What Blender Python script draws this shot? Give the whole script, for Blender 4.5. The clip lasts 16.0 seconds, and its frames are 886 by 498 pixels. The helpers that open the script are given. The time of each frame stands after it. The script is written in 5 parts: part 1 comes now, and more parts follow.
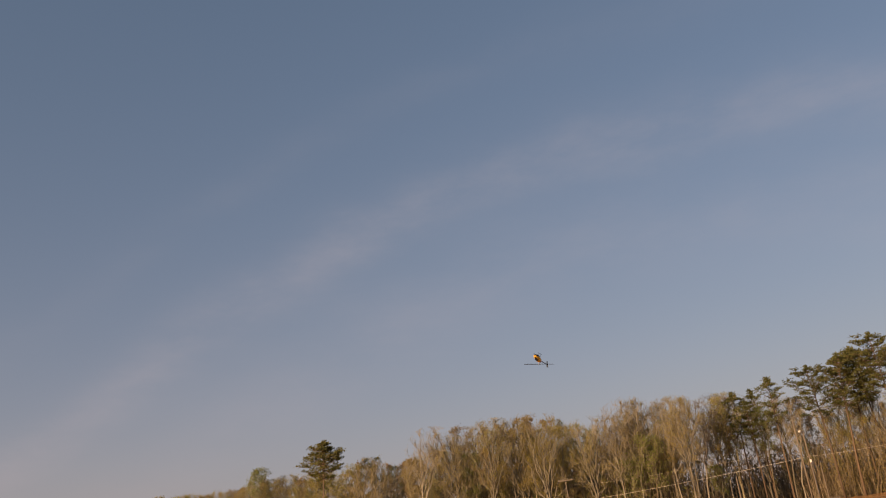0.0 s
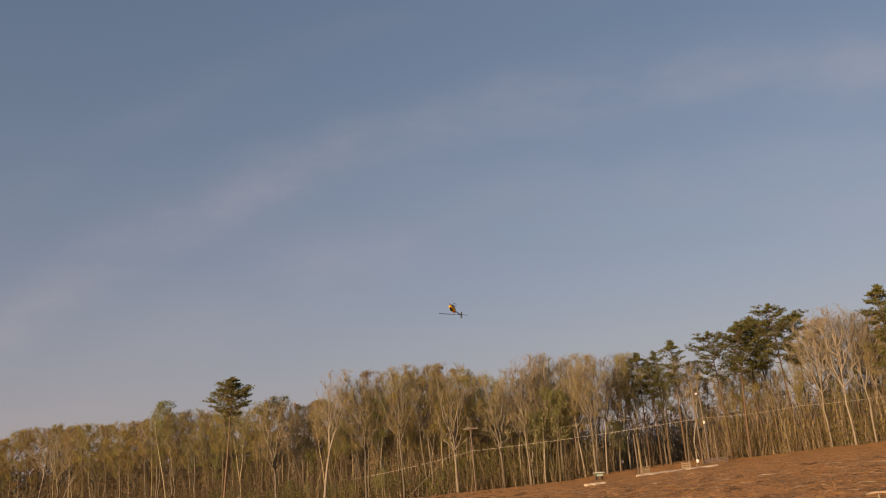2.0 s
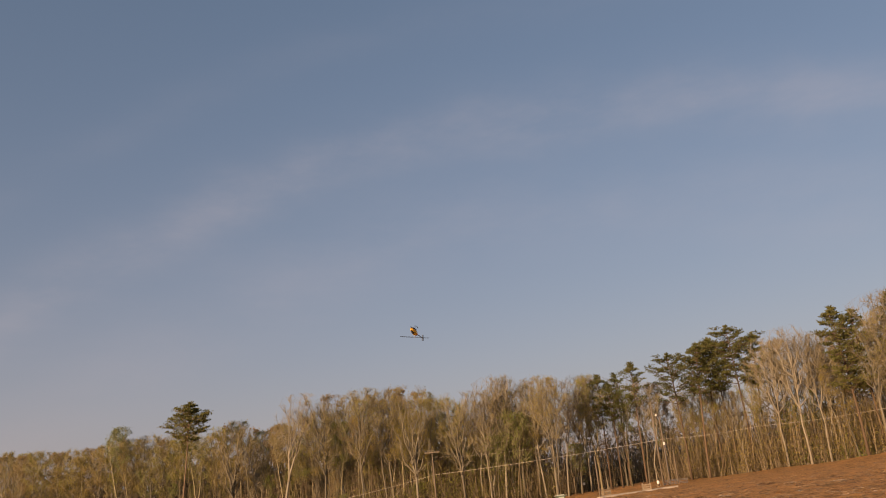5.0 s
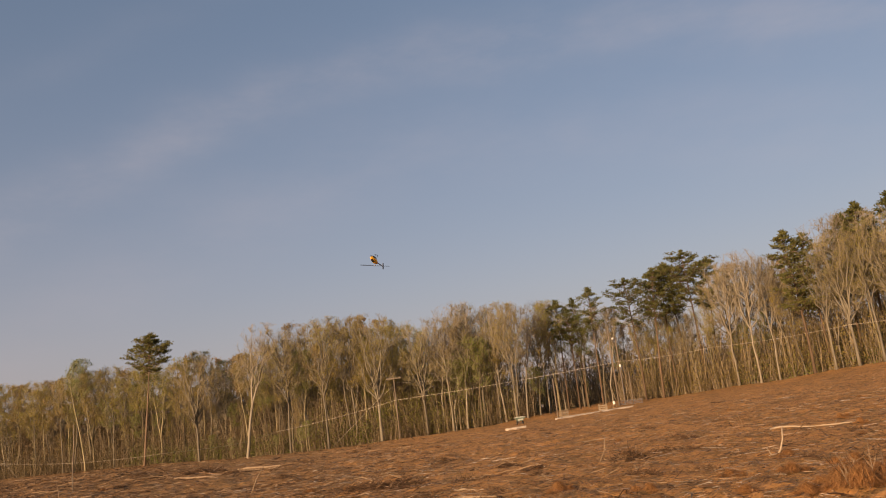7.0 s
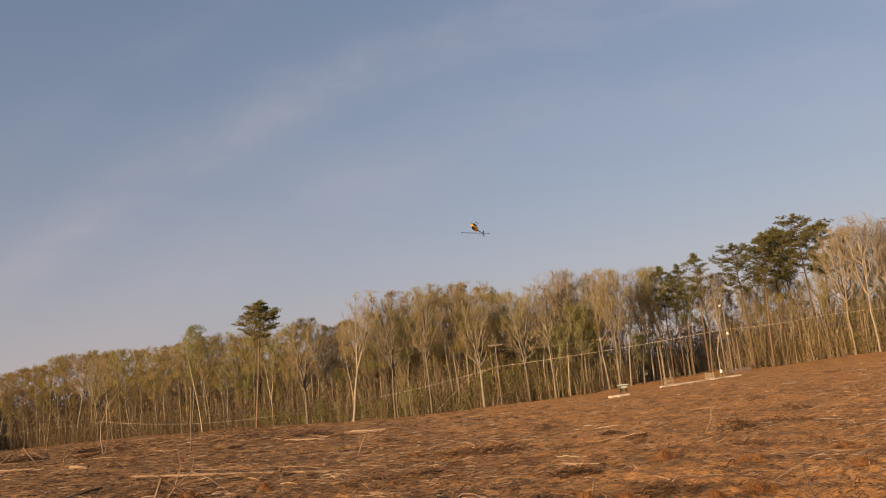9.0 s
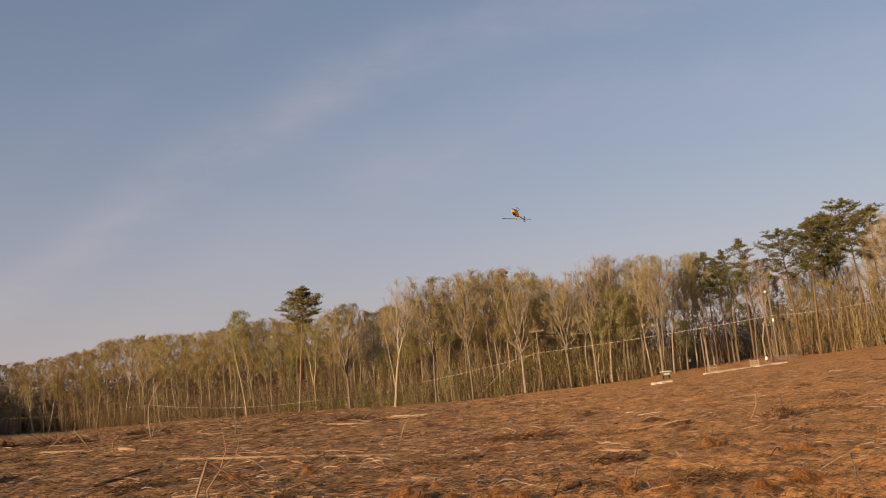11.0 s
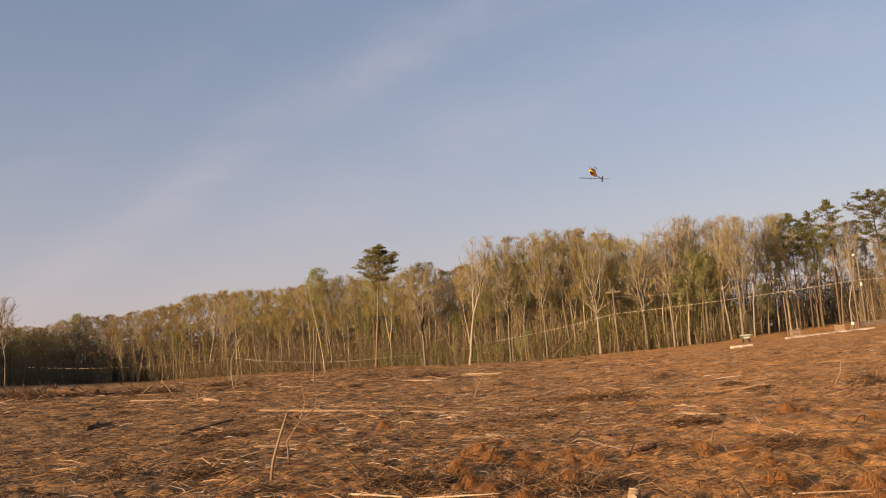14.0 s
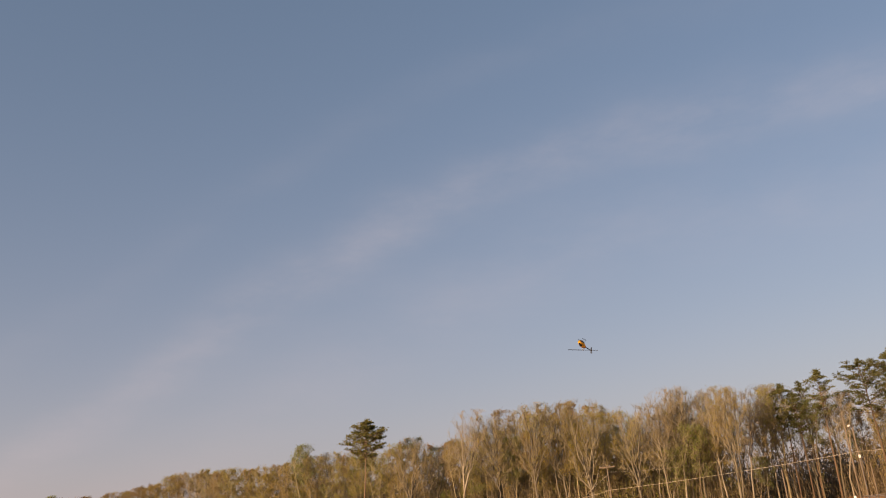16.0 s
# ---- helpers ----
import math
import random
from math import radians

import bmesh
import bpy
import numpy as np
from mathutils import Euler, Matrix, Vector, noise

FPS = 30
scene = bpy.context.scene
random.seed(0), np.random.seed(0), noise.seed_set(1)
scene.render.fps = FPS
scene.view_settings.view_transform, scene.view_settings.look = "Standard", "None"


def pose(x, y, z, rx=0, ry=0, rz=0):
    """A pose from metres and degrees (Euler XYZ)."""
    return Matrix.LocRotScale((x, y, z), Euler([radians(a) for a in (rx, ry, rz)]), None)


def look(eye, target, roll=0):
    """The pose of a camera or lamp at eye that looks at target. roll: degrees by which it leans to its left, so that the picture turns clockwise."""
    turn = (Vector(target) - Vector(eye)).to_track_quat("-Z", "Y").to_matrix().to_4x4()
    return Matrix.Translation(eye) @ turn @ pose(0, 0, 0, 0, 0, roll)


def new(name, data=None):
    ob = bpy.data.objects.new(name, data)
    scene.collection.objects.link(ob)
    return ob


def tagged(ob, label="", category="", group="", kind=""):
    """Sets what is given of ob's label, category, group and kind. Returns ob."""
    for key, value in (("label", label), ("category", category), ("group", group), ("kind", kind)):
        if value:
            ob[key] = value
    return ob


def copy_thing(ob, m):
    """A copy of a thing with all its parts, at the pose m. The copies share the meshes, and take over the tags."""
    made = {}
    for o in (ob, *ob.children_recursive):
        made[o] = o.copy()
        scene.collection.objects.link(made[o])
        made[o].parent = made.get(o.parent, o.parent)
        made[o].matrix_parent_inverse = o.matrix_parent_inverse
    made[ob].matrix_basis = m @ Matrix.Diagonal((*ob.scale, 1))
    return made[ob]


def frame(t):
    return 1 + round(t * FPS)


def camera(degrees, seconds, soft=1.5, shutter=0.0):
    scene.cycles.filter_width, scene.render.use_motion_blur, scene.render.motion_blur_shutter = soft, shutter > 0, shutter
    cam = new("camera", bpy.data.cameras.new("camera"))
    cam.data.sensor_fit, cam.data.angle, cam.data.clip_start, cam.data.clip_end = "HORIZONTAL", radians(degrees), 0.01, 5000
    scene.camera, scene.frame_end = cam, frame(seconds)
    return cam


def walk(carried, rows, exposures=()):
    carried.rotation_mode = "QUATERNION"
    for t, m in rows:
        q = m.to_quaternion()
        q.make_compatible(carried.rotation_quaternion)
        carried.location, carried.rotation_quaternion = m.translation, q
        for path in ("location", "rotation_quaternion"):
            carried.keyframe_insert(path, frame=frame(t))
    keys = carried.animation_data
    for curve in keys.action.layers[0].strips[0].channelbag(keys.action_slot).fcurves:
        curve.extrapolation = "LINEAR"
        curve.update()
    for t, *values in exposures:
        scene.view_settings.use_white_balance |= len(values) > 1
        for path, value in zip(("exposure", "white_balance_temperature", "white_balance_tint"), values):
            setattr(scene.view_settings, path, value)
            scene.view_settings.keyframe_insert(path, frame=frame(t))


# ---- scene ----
# ---------- camera: a head-height eye that turns where it stands ----------
EYE = 1.7
cam = camera(54.0, 16.0, soft=1.1)
ROWS = [  # seconds, yaw, pitch, roll
    (0.0, 3.01, 19.17, -7.89), (0.5, 2.99, 19.45, -7.95), (1.0, 1.43, 19.06, -7.48), (1.5, -0.50, 15.01, -5.60),
    (2.0, -1.94, 15.14, -5.18), (2.5, -2.04, 15.51, -5.49), (3.0, -2.22, 16.23, -6.13), (3.5, -1.18, 17.25, -6.57),
    (4.0, 1.20, 19.53, -5.86), (4.5, -0.25, 18.61, -5.07), (4.7, -3.07, 17.72, -5.09), (6.8, -7.25, 11.36, -7.19),
    (7.0, -6.89, 11.37, -7.06), (7.5, -4.72, 9.45, -6.66), (8.0, -1.66, 9.59, -6.20), (8.5, -0.19, 9.71, -6.25),
    (9.0, 0.05, 10.00, -6.32), (9.5, 1.97, 9.69, -6.13), (12.0, 3.08, 9.02, -5.81), (12.5, 3.86, 6.47, -5.54),
    (13.0, 5.96, 4.85, -5.06), (13.5, 6.72, 5.03, -4.60), (14.0, 8.12, 7.16, -4.73), (14.5, 9.19, 9.96, -5.42),
    (15.0, 9.82, 13.20, -5.53), (15.5, 9.08, 15.14, -5.29), (16.0, 6.32, 18.40, -5.60),
]
walk(cam, [(t, pose(0, 0, EYE, 90 + pitch, 0, yaw) @ pose(0, 0, 0, 0, 0, roll)) for t, yaw, pitch, roll in ROWS],
     exposures=[(t, s + 0.25, 7200, 19) for t, s in ((0.0, 0.13), (3.0, 0.19), (4.5, 0.2), (7.0, 0.32), (9.0, 0.45), (12.5, 0.57), (13.5, 0.68), (14.5, 0.71), (15.0, 0.68), (15.5, 0.58), (16.0, 0.48))])

# ---------- sky, thin cirrus and the low evening sun ----------
SUN_AZ, SUN_EL = radians(223), radians(12.5)
world = bpy.data.worlds.new("evening_sky")
scene.world = world
world.use_nodes = True
wn, wl = world.node_tree.nodes, world.node_tree.links
wn.clear()
w_out, w_bg = wn.new("ShaderNodeOutputWorld"), wn.new("ShaderNodeBackground")
w_sky = wn.new("ShaderNodeTexSky")
w_sky.sky_type, w_sky.sun_disc = "NISHITA", False
w_sky.sun_elevation, w_sky.sun_rotation = SUN_EL, SUN_AZ
w_sky.air_density, w_sky.dust_density, w_sky.ozone_density = 1.0, 1.4, 2.0
w_bg.inputs["Strength"].default_value = 0.082
w_co = wn.new("ShaderNodeTexCoord")


def w_math(op, a, b=None, c=None):
    n = wn.new("ShaderNodeMath")
    n.operation = op
    for i, v in enumerate((a, b, c)):
        if v is None:
            continue
        if isinstance(v, (int, float)):
            n.inputs[i].default_value = v
        else:
            wl.new(v, n.inputs[i])
    return n.outputs[0]


def w_dot(vec):
    n = wn.new("ShaderNodeVectorMath")
    n.operation = "DOT_PRODUCT"
    wl.new(w_co.outputs["Generated"], n.inputs[0])
    n.inputs[1].default_value = vec
    return n.outputs["Value"]


def w_noise(scale, stretch, detail=5.0):
    """Noise over the sky's directions, drawn out along the cirrus."""
    m = wn.new("ShaderNodeMapping")
    m.inputs["Rotation"].default_value = (0.0, radians(-24), 0.0)
    m.inputs["Scale"].default_value = stretch
    wl.new(w_co.outputs["Generated"], m.inputs["Vector"])
    t = wn.new("ShaderNodeTexNoise")
    t.inputs["Scale"].default_value, t.inputs["Detail"].default_value, t.inputs["Roughness"].default_value = scale, detail, 0.6
    wl.new(m.outputs["Vector"], t.inputs["Vector"])
    return t.outputs["Fac"]


across = w_dot((-0.285, -0.338, 0.897))
warp = w_math("MULTIPLY", w_math("SUBTRACT", w_noise(2.5, (1, 1, 1.5)), 0.5), 0.10)
along = w_math("DIVIDE", w_math("ADD", w_dot((1.0, 0.0, 0.0)), 0.08), 0.40)
arch = w_math("MAXIMUM", w_math("MULTIPLY_ADD", w_math("MULTIPLY", along, along), -0.058, 0.058), -0.15)
across = w_math("SUBTRACT", w_math("ADD", across, warp), arch)


def w_streak(offset, width):
    d = w_math("DIVIDE", w_math("SUBTRACT", across, offset), width)
    return w_math("POWER", 2.718, w_math("MULTIPLY", w_math("MULTIPLY", d, d), -1.0))


fine = w_noise(9.0, (0.8, 0.8, 2.2), 8.0)
fine = w_math("MAXIMUM", w_math("MULTIPLY", w_math("SUBTRACT", fine, 0.34), 2.6), 0.0)
band = w_math("ADD", w_streak(-0.012, 0.030), w_math("MULTIPLY", w_streak(-0.12, 0.05), 0.55))
band = w_math("ADD", band, w_math("MULTIPLY", w_streak(0.10, 0.02), 0.18))
cirrus = w_math("MULTIPLY", w_math("MULTIPLY", band, w_math("ADD", fine, 0.3)), 0.17)
w_mix = wn.new("ShaderNodeMix")
w_mix.data_type = "RGBA"
wl.new(w_math("MINIMUM", cirrus, 0.9), w_mix.inputs[0])
wl.new(w_sky.outputs[0], w_mix.inputs[6])
w_mix.inputs[7].default_value = (6.5, 5.6, 5.4, 1)
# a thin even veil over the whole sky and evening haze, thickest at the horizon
rise = w_math("MAXIMUM", w_dot((0.0, 0.0, 1.0)), 0.0)
haze = w_math("MULTIPLY", w_math("POWER", 2.718, w_math("MULTIPLY", rise, -5.8)), 0.79)
w_haze = wn.new("ShaderNodeMix")
w_haze.data_type = "RGBA"
wl.new(haze, w_haze.inputs[0])
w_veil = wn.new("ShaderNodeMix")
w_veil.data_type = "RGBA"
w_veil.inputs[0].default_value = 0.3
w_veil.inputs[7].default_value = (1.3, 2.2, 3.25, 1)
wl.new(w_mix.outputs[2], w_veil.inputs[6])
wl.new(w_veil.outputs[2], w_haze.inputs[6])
w_haze.inputs[7].default_value = (3.95, 3.2, 3.4, 1)
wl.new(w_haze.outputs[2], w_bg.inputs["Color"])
wl.new(w_bg.outputs[0], w_out.inputs[0])

sun_data = bpy.data.lights.new("sun", "SUN")
sun_data.energy, sun_data.angle, sun_data.color = 5.0, radians(0.6), (1.0, 0.68, 0.39)
sun = new("sun", sun_data)
sun_way = Vector((math.sin(SUN_AZ) * math.cos(SUN_EL), math.cos(SUN_AZ) * math.cos(SUN_EL), math.sin(SUN_EL)))
sun.matrix_world = look(sun_way * 50, (0, 0, 0))


# ---------- materials ----------
def material(name, stops, scale=4.0, rough=0.85, bump=0.3, stretch=(1, 1, 1), by="object", island=0.0, metal=0.0, through_light=0.0, space="Object", detail=6.0):
    """A surface whose colour runs through stops by noise; island or object gives each piece a shade of its own."""
    m = bpy.data.materials.new(name)
    m.use_nodes = True
    n, l = m.node_tree.nodes, m.node_tree.links
    bsdf = n["Principled BSDF"]
    bsdf.inputs["Roughness"].default_value, bsdf.inputs["Metallic"].default_value = rough, metal
    bsdf.inputs["Specular IOR Level"].default_value = 0.25 if metal < 0.5 else 0.5
    co, mp = n.new("ShaderNodeTexCoord"), n.new("ShaderNodeMapping")
    mp.inputs["Scale"].default_value = stretch
    if space == "World":
        geo = n.new("ShaderNodeNewGeometry")
        l.new(geo.outputs["Position"], mp.inputs["Vector"])
    else:
        l.new(co.outputs[space], mp.inputs["Vector"])
    tex = n.new("ShaderNodeTexNoise")
    tex.inputs["Scale"].default_value, tex.inputs["Detail"].default_value, tex.inputs["Roughness"].default_value = scale, detail, 0.62
    l.new(mp.outputs["Vector"], tex.inputs["Vector"])
    big = n.new("ShaderNodeTexNoise")
    big.inputs["Scale"].default_value, big.inputs["Detail"].default_value = scale * 0.13, 3.0
    l.new(mp.outputs["Vector"], big.inputs["Vector"])
    mixed = n.new("ShaderNodeMath")
    mixed.operation = "MULTIPLY_ADD"
    l.new(big.outputs["Fac"], mixed.inputs[0])
    mixed.inputs[1].default_value = 0.5
    half = n.new("ShaderNodeMath")
    half.operation = "MULTIPLY_ADD"
    l.new(tex.outputs["Fac"], half.inputs[0])
    half.inputs[1].default_value, half.inputs[2].default_value = 0.9, -0.2
    l.new(half.outputs[0], mixed.inputs[2])
    fac = mixed.outputs[0]
    if island:
        if by == "island":
            src = n.new("ShaderNodeNewGeometry").outputs["Random Per Island"]
        else:
            src = n.new("ShaderNodeObjectInfo").outputs["Random"]
        own = n.new("ShaderNodeMath")
        own.operation = "MULTIPLY_ADD"
        l.new(src, own.inputs[0])
        own.inputs[1].default_value = island
        shifted = n.new("ShaderNodeMath")
        shifted.operation = "SUBTRACT"
        l.new(fac, shifted.inputs[0])
        shifted.inputs[1].default_value = island / 2
        l.new(shifted.outputs[0], own.inputs[2])
        fac = own.outputs[0]
    ramp = n.new("ShaderNodeValToRGB")
    el = ramp.color_ramp.elements
    while len(el) < len(stops):
        el.new(0.5)
    for i, (p, c) in enumerate(stops):
        el[i].position, el[i].color = p, (*c, 1)
    l.new(fac, ramp.inputs[0])
    l.new(ramp.outputs[0], bsdf.inputs["Base Color"])
    if bump:
        b = n.new("ShaderNodeBump")
        b.inputs["Strength"].default_value, b.inputs["Distance"].default_value = bump, 0.03
        l.new(tex.outputs["Fac"], b.inputs["Height"])
        l.new(b.outputs[0], bsdf.inputs["Normal"])
    if through_light:
        tr, mx = n.new("ShaderNodeBsdfTranslucent"), n.new("ShaderNodeMixShader")
        l.new(ramp.outputs[0], tr.inputs["Color"])
        mx.inputs[0].default_value = through_light
        l.new(bsdf.outputs[0], mx.inputs[1])
        l.new(tr.outputs[0], mx.inputs[2])
        l.new(mx.outputs[0], n["Material Output"].inputs["Surface"])
    return m


def soil_material():
    """Reddish soil under a mat of crumbs and straw-coloured fibres, with shade painted into the gaps."""
    m = material("cleared_soil", [(0.2, (0.083, 0.045, 0.019)), (0.38, (0.244, 0.142, 0.051)), (0.5, (0.43, 0.223, 0.076)), (0.62, (0.546, 0.272, 0.09)), (0.82, (0.584, 0.374, 0.165))], scale=4.2, bump=0, space="World", detail=9.0)
    n, l = m.node_tree.nodes, m.node_tree.links
    bsdf = n["Principled BSDF"]
    base = bsdf.inputs["Base Color"].links[0].from_socket
    pos = n.new("ShaderNodeNewGeometry").outputs["Position"]
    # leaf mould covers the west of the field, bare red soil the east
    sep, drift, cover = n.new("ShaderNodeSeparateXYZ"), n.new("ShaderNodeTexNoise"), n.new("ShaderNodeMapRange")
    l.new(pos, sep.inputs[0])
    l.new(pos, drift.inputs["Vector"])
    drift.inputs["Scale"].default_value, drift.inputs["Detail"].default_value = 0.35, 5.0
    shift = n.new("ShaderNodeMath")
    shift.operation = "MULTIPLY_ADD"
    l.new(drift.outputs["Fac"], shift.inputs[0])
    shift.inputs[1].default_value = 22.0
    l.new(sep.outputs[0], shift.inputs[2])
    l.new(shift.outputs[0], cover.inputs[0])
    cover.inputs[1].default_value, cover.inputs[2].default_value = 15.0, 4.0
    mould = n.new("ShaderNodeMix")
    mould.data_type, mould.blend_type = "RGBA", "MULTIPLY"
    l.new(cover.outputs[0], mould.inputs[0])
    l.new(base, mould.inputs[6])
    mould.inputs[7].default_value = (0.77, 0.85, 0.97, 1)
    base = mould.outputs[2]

    def fibres(turn, scale):
        mp, tx = n.new("ShaderNodeMapping"), n.new("ShaderNodeTexNoise")
        mp.vector_type = "TEXTURE"
        mp.inputs["Rotation"].default_value = (0, 0, turn)
        mp.inputs["Scale"].default_value = (1.0, 5.0, 1.0)
        l.new(pos, mp.inputs["Vector"])
        l.new(mp.outputs[0], tx.inputs["Vector"])
        tx.inputs["Scale"].default_value, tx.inputs["Detail"].default_value, tx.inputs["Roughness"].default_value = scale, 3.0, 0.7
        return tx.outputs["Fac"]

    def math_node(op, a, b):
        q = n.new("ShaderNodeMath")
        q.operation = op
        for i, v in enumerate((a, b)):
            if isinstance(v, (int, float)):
                q.inputs[i].default_value = v
            else:
                l.new(v, q.inputs[i])
        return q.outputs[0]

    straw = math_node("MAXIMUM", math_node("MAXIMUM", fibres(0.4, 26.0), fibres(1.5, 31.0)), fibres(2.5, 22.0))
    dark = math_node("MINIMUM", fibres(1.0, 17.0), fibres(2.1, 14.0))
    mask = n.new("ShaderNodeMapRange")
    mask.inputs[1].default_value, mask.inputs[2].default_value = 0.60, 0.74
    l.new(straw, mask.inputs[0])
    # near-black between the fibres: shadow of small hollows put into the colour
    shade_gap = n.new("ShaderNodeMapRange")
    shade_gap.inputs[1].default_value, shade_gap.inputs[2].default_value = 0.44, 0.30
    l.new(dark, shade_gap.inputs[0])
    a, b = n.new("ShaderNodeMix"), n.new("ShaderNodeMix")
    a.data_type = b.data_type = "RGBA"
    l.new(math_node("MULTIPLY", shade_gap.outputs[0], 0.9), a.inputs[0])
    l.new(base, a.inputs[6])
    a.inputs[7].default_value = (0.039, 0.02, 0.009, 1)
    l.new(math_node("MULTIPLY", mask.outputs[0], 0.7), b.inputs[0])
    l.new(a.outputs[2], b.inputs[6])
    b.inputs[7].default_value = (0.345, 0.238, 0.123, 1)
    l.new(b.outputs[2], bsdf.inputs["Base Color"])
    bp = n.new("ShaderNodeBump")
    bp.inputs["Strength"].default_value, bp.inputs["Distance"].default_value = 1.0, 0.05
    l.new(math_node("SUBTRACT", straw, math_node("MULTIPLY", shade_gap.outputs[0], 0.5)), bp.inputs["Height"])
    l.new(bp.outputs[0], bsdf.inputs["Normal"])
    return m


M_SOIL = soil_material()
M_BARK = material("hardwood_bark", [(0.1, (0.069, 0.055, 0.039)), (0.45, (0.167, 0.146, 0.092)), (0.8, (0.317, 0.282, 0.180))], scale=1.2, stretch=(1, 1, 0.3), island=0.8)
M_PALE = material("pale_bark", [(0.1, (0.129, 0.115, 0.089)), (0.45, (0.226, 0.206, 0.162)), (0.8, (0.339, 0.309, 0.251))], scale=1.5, stretch=(1, 1, 0.35), island=0.2)
M_TANBARK = material("tan_bark", [(0.1, (0.078, 0.070, 0.055)), (0.45, (0.152, 0.139, 0.108)), (0.8, (0.251, 0.232, 0.177))], scale=1.5, stretch=(1, 1, 0.35), island=0.3)
M_PINEBARK = material("pine_bark", [(0.1, (0.05, 0.036, 0.026)), (0.5, (0.11, 0.078, 0.052)), (0.85, (0.19, 0.13, 0.085))], scale=2.0, stretch=(1, 1, 0.4), island=0.3)
M_REDPINE = material("reddish_pine_bark", [(0.1, (0.085, 0.060, 0.043)), (0.5, (0.187, 0.134, 0.093)), (0.85, (0.289, 0.212, 0.153))], scale=2.0, stretch=(1, 1, 0.4), island=0.2)
M_TWIG = material("twig_bark", [(0.1, (0.129, 0.111, 0.076)), (0.5, (0.218, 0.190, 0.127)), (0.85, (0.308, 0.273, 0.190))], scale=0.6, island=0.4, bump=0)
M_LEAF = material("spring_leaf", [(0.05, (0.307, 0.228, 0.090)), (0.35, (0.339, 0.276, 0.085)), (0.6, (0.334, 0.292, 0.080)), (0.95, (0.292, 0.307, 0.074))], scale=0.35, rough=0.6, bump=0, island=0.75, through_light=0.5)
M_BUD = material("brown_bud_haze", [(0.1, (0.220, 0.153, 0.081)), (0.5, (0.277, 0.203, 0.090)), (0.9, (0.286, 0.243, 0.085))], scale=0.35, rough=0.6, bump=0, island=0.6, through_light=0.5)
M_GREENLEAF = material("fresh_green_leaf", [(0.1, (0.13, 0.155, 0.04)), (0.5, (0.195, 0.235, 0.055)), (0.9, (0.26, 0.31, 0.08))], scale=0.5, rough=0.6, bump=0, island=0.4, through_light=0.5)
M_PALELEAF = material("pale_green_leaf", [(0.1, (0.20, 0.23, 0.085)), (0.5, (0.26, 0.30, 0.115)), (0.9, (0.32, 0.36, 0.15))], scale=0.5, rough=0.6, bump=0, island=0.3, through_light=0.4)
M_NEEDLE = material("pine_needles", [(0.1, (0.075, 0.085, 0.03)), (0.5, (0.14, 0.145, 0.048)), (0.9, (0.20, 0.19, 0.065))], scale=0.8, rough=0.65, bump=0, island=0.4, through_light=0.4)
M_BRUSH = material("understorey_brush", [(0.1, (0.145, 0.108, 0.075)), (0.5, (0.185, 0.147, 0.080)), (0.9, (0.205, 0.182, 0.080))], scale=0.15, bump=0, space="World", through_light=0.5)
M_DUSK = material("brown_twig_haze", [(0.1, (0.230, 0.162, 0.112)), (0.5, (0.302, 0.230, 0.148)), (0.9, (0.319, 0.269, 0.146))], scale=0.12, bump=0, space="World", through_light=0.5)
M_STEM = material("thin_stem_bark", [(0.1, (0.070, 0.055, 0.037)), (0.5, (0.132, 0.106, 0.070)), (0.9, (0.246, 0.202, 0.136))], scale=0.4, bump=0, by="island", island=0.8, space="World")
M_SLASH = material("weathered_slash", [(0.05, (0.036, 0.021, 0.011)), (0.46, (0.122, 0.070, 0.033)), (0.84, (0.217, 0.139, 0.076)), (1, (0.356, 0.269, 0.178))], scale=3.0, bump=0, by="island", island=1.1, space="World")
M_LITTER = material("bark_chips", [(0.05, (0.043, 0.021, 0.011)), (0.4, (0.147, 0.065, 0.027)), (0.7, (0.244, 0.122, 0.052)), (0.97, (0.418, 0.287, 0.174))], scale=3.0, bump=0, by="island", island=1.0, space="World")
M_DRY = material("dry_broom_grass", [(0.1, (0.169, 0.078, 0.030)), (0.5, (0.309, 0.153, 0.057)), (0.9, (0.430, 0.246, 0.104))], scale=2.0, bump=0, by="island", island=0.7, space="World", through_light=0.25)
M_LOG = material("stripped_log", [(0.1, (0.115, 0.082, 0.054)), (0.5, (0.213, 0.156, 0.102)), (0.9, (0.312, 0.242, 0.168))], scale=6.0, stretch=(1, 1, 1), island=0.3)
M_DARKLOG = material("dark_bark_log", [(0.1, (0.031, 0.017, 0.008)), (0.5, (0.080, 0.046, 0.025)), (0.9, (0.157, 0.098, 0.058))], scale=5.0, stretch=(1, 1, 0.3), bump=0.8, island=0.2)
M_CUT = material("fresh_cut_wood", [(0.1, (0.221, 0.164, 0.107)), (0.5, (0.353, 0.279, 0.193)), (0.9, (0.467, 0.394, 0.295))], scale=14.0)
M_POLE = material("weathered_pole_wood", [(0.1, (0.090, 0.074, 0.057)), (0.5, (0.172, 0.143, 0.111)), (0.9, (0.262, 0.226, 0.176))], scale=2.0, stretch=(1, 1, 0.1))
M_WIRE = material("aluminium_wire", [(0.1, (0.42, 0.38, 0.30)), (0.9, (0.60, 0.55, 0.46))], scale=1.0, rough=0.5, bump=0)
M_SAND = material("pale_gravel", [(0.1, (0.345, 0.265, 0.182)), (0.5, (0.500, 0.408, 0.300)), (0.9, (0.619, 0.527, 0.408))], scale=2.0, space="World", bump=0.5)
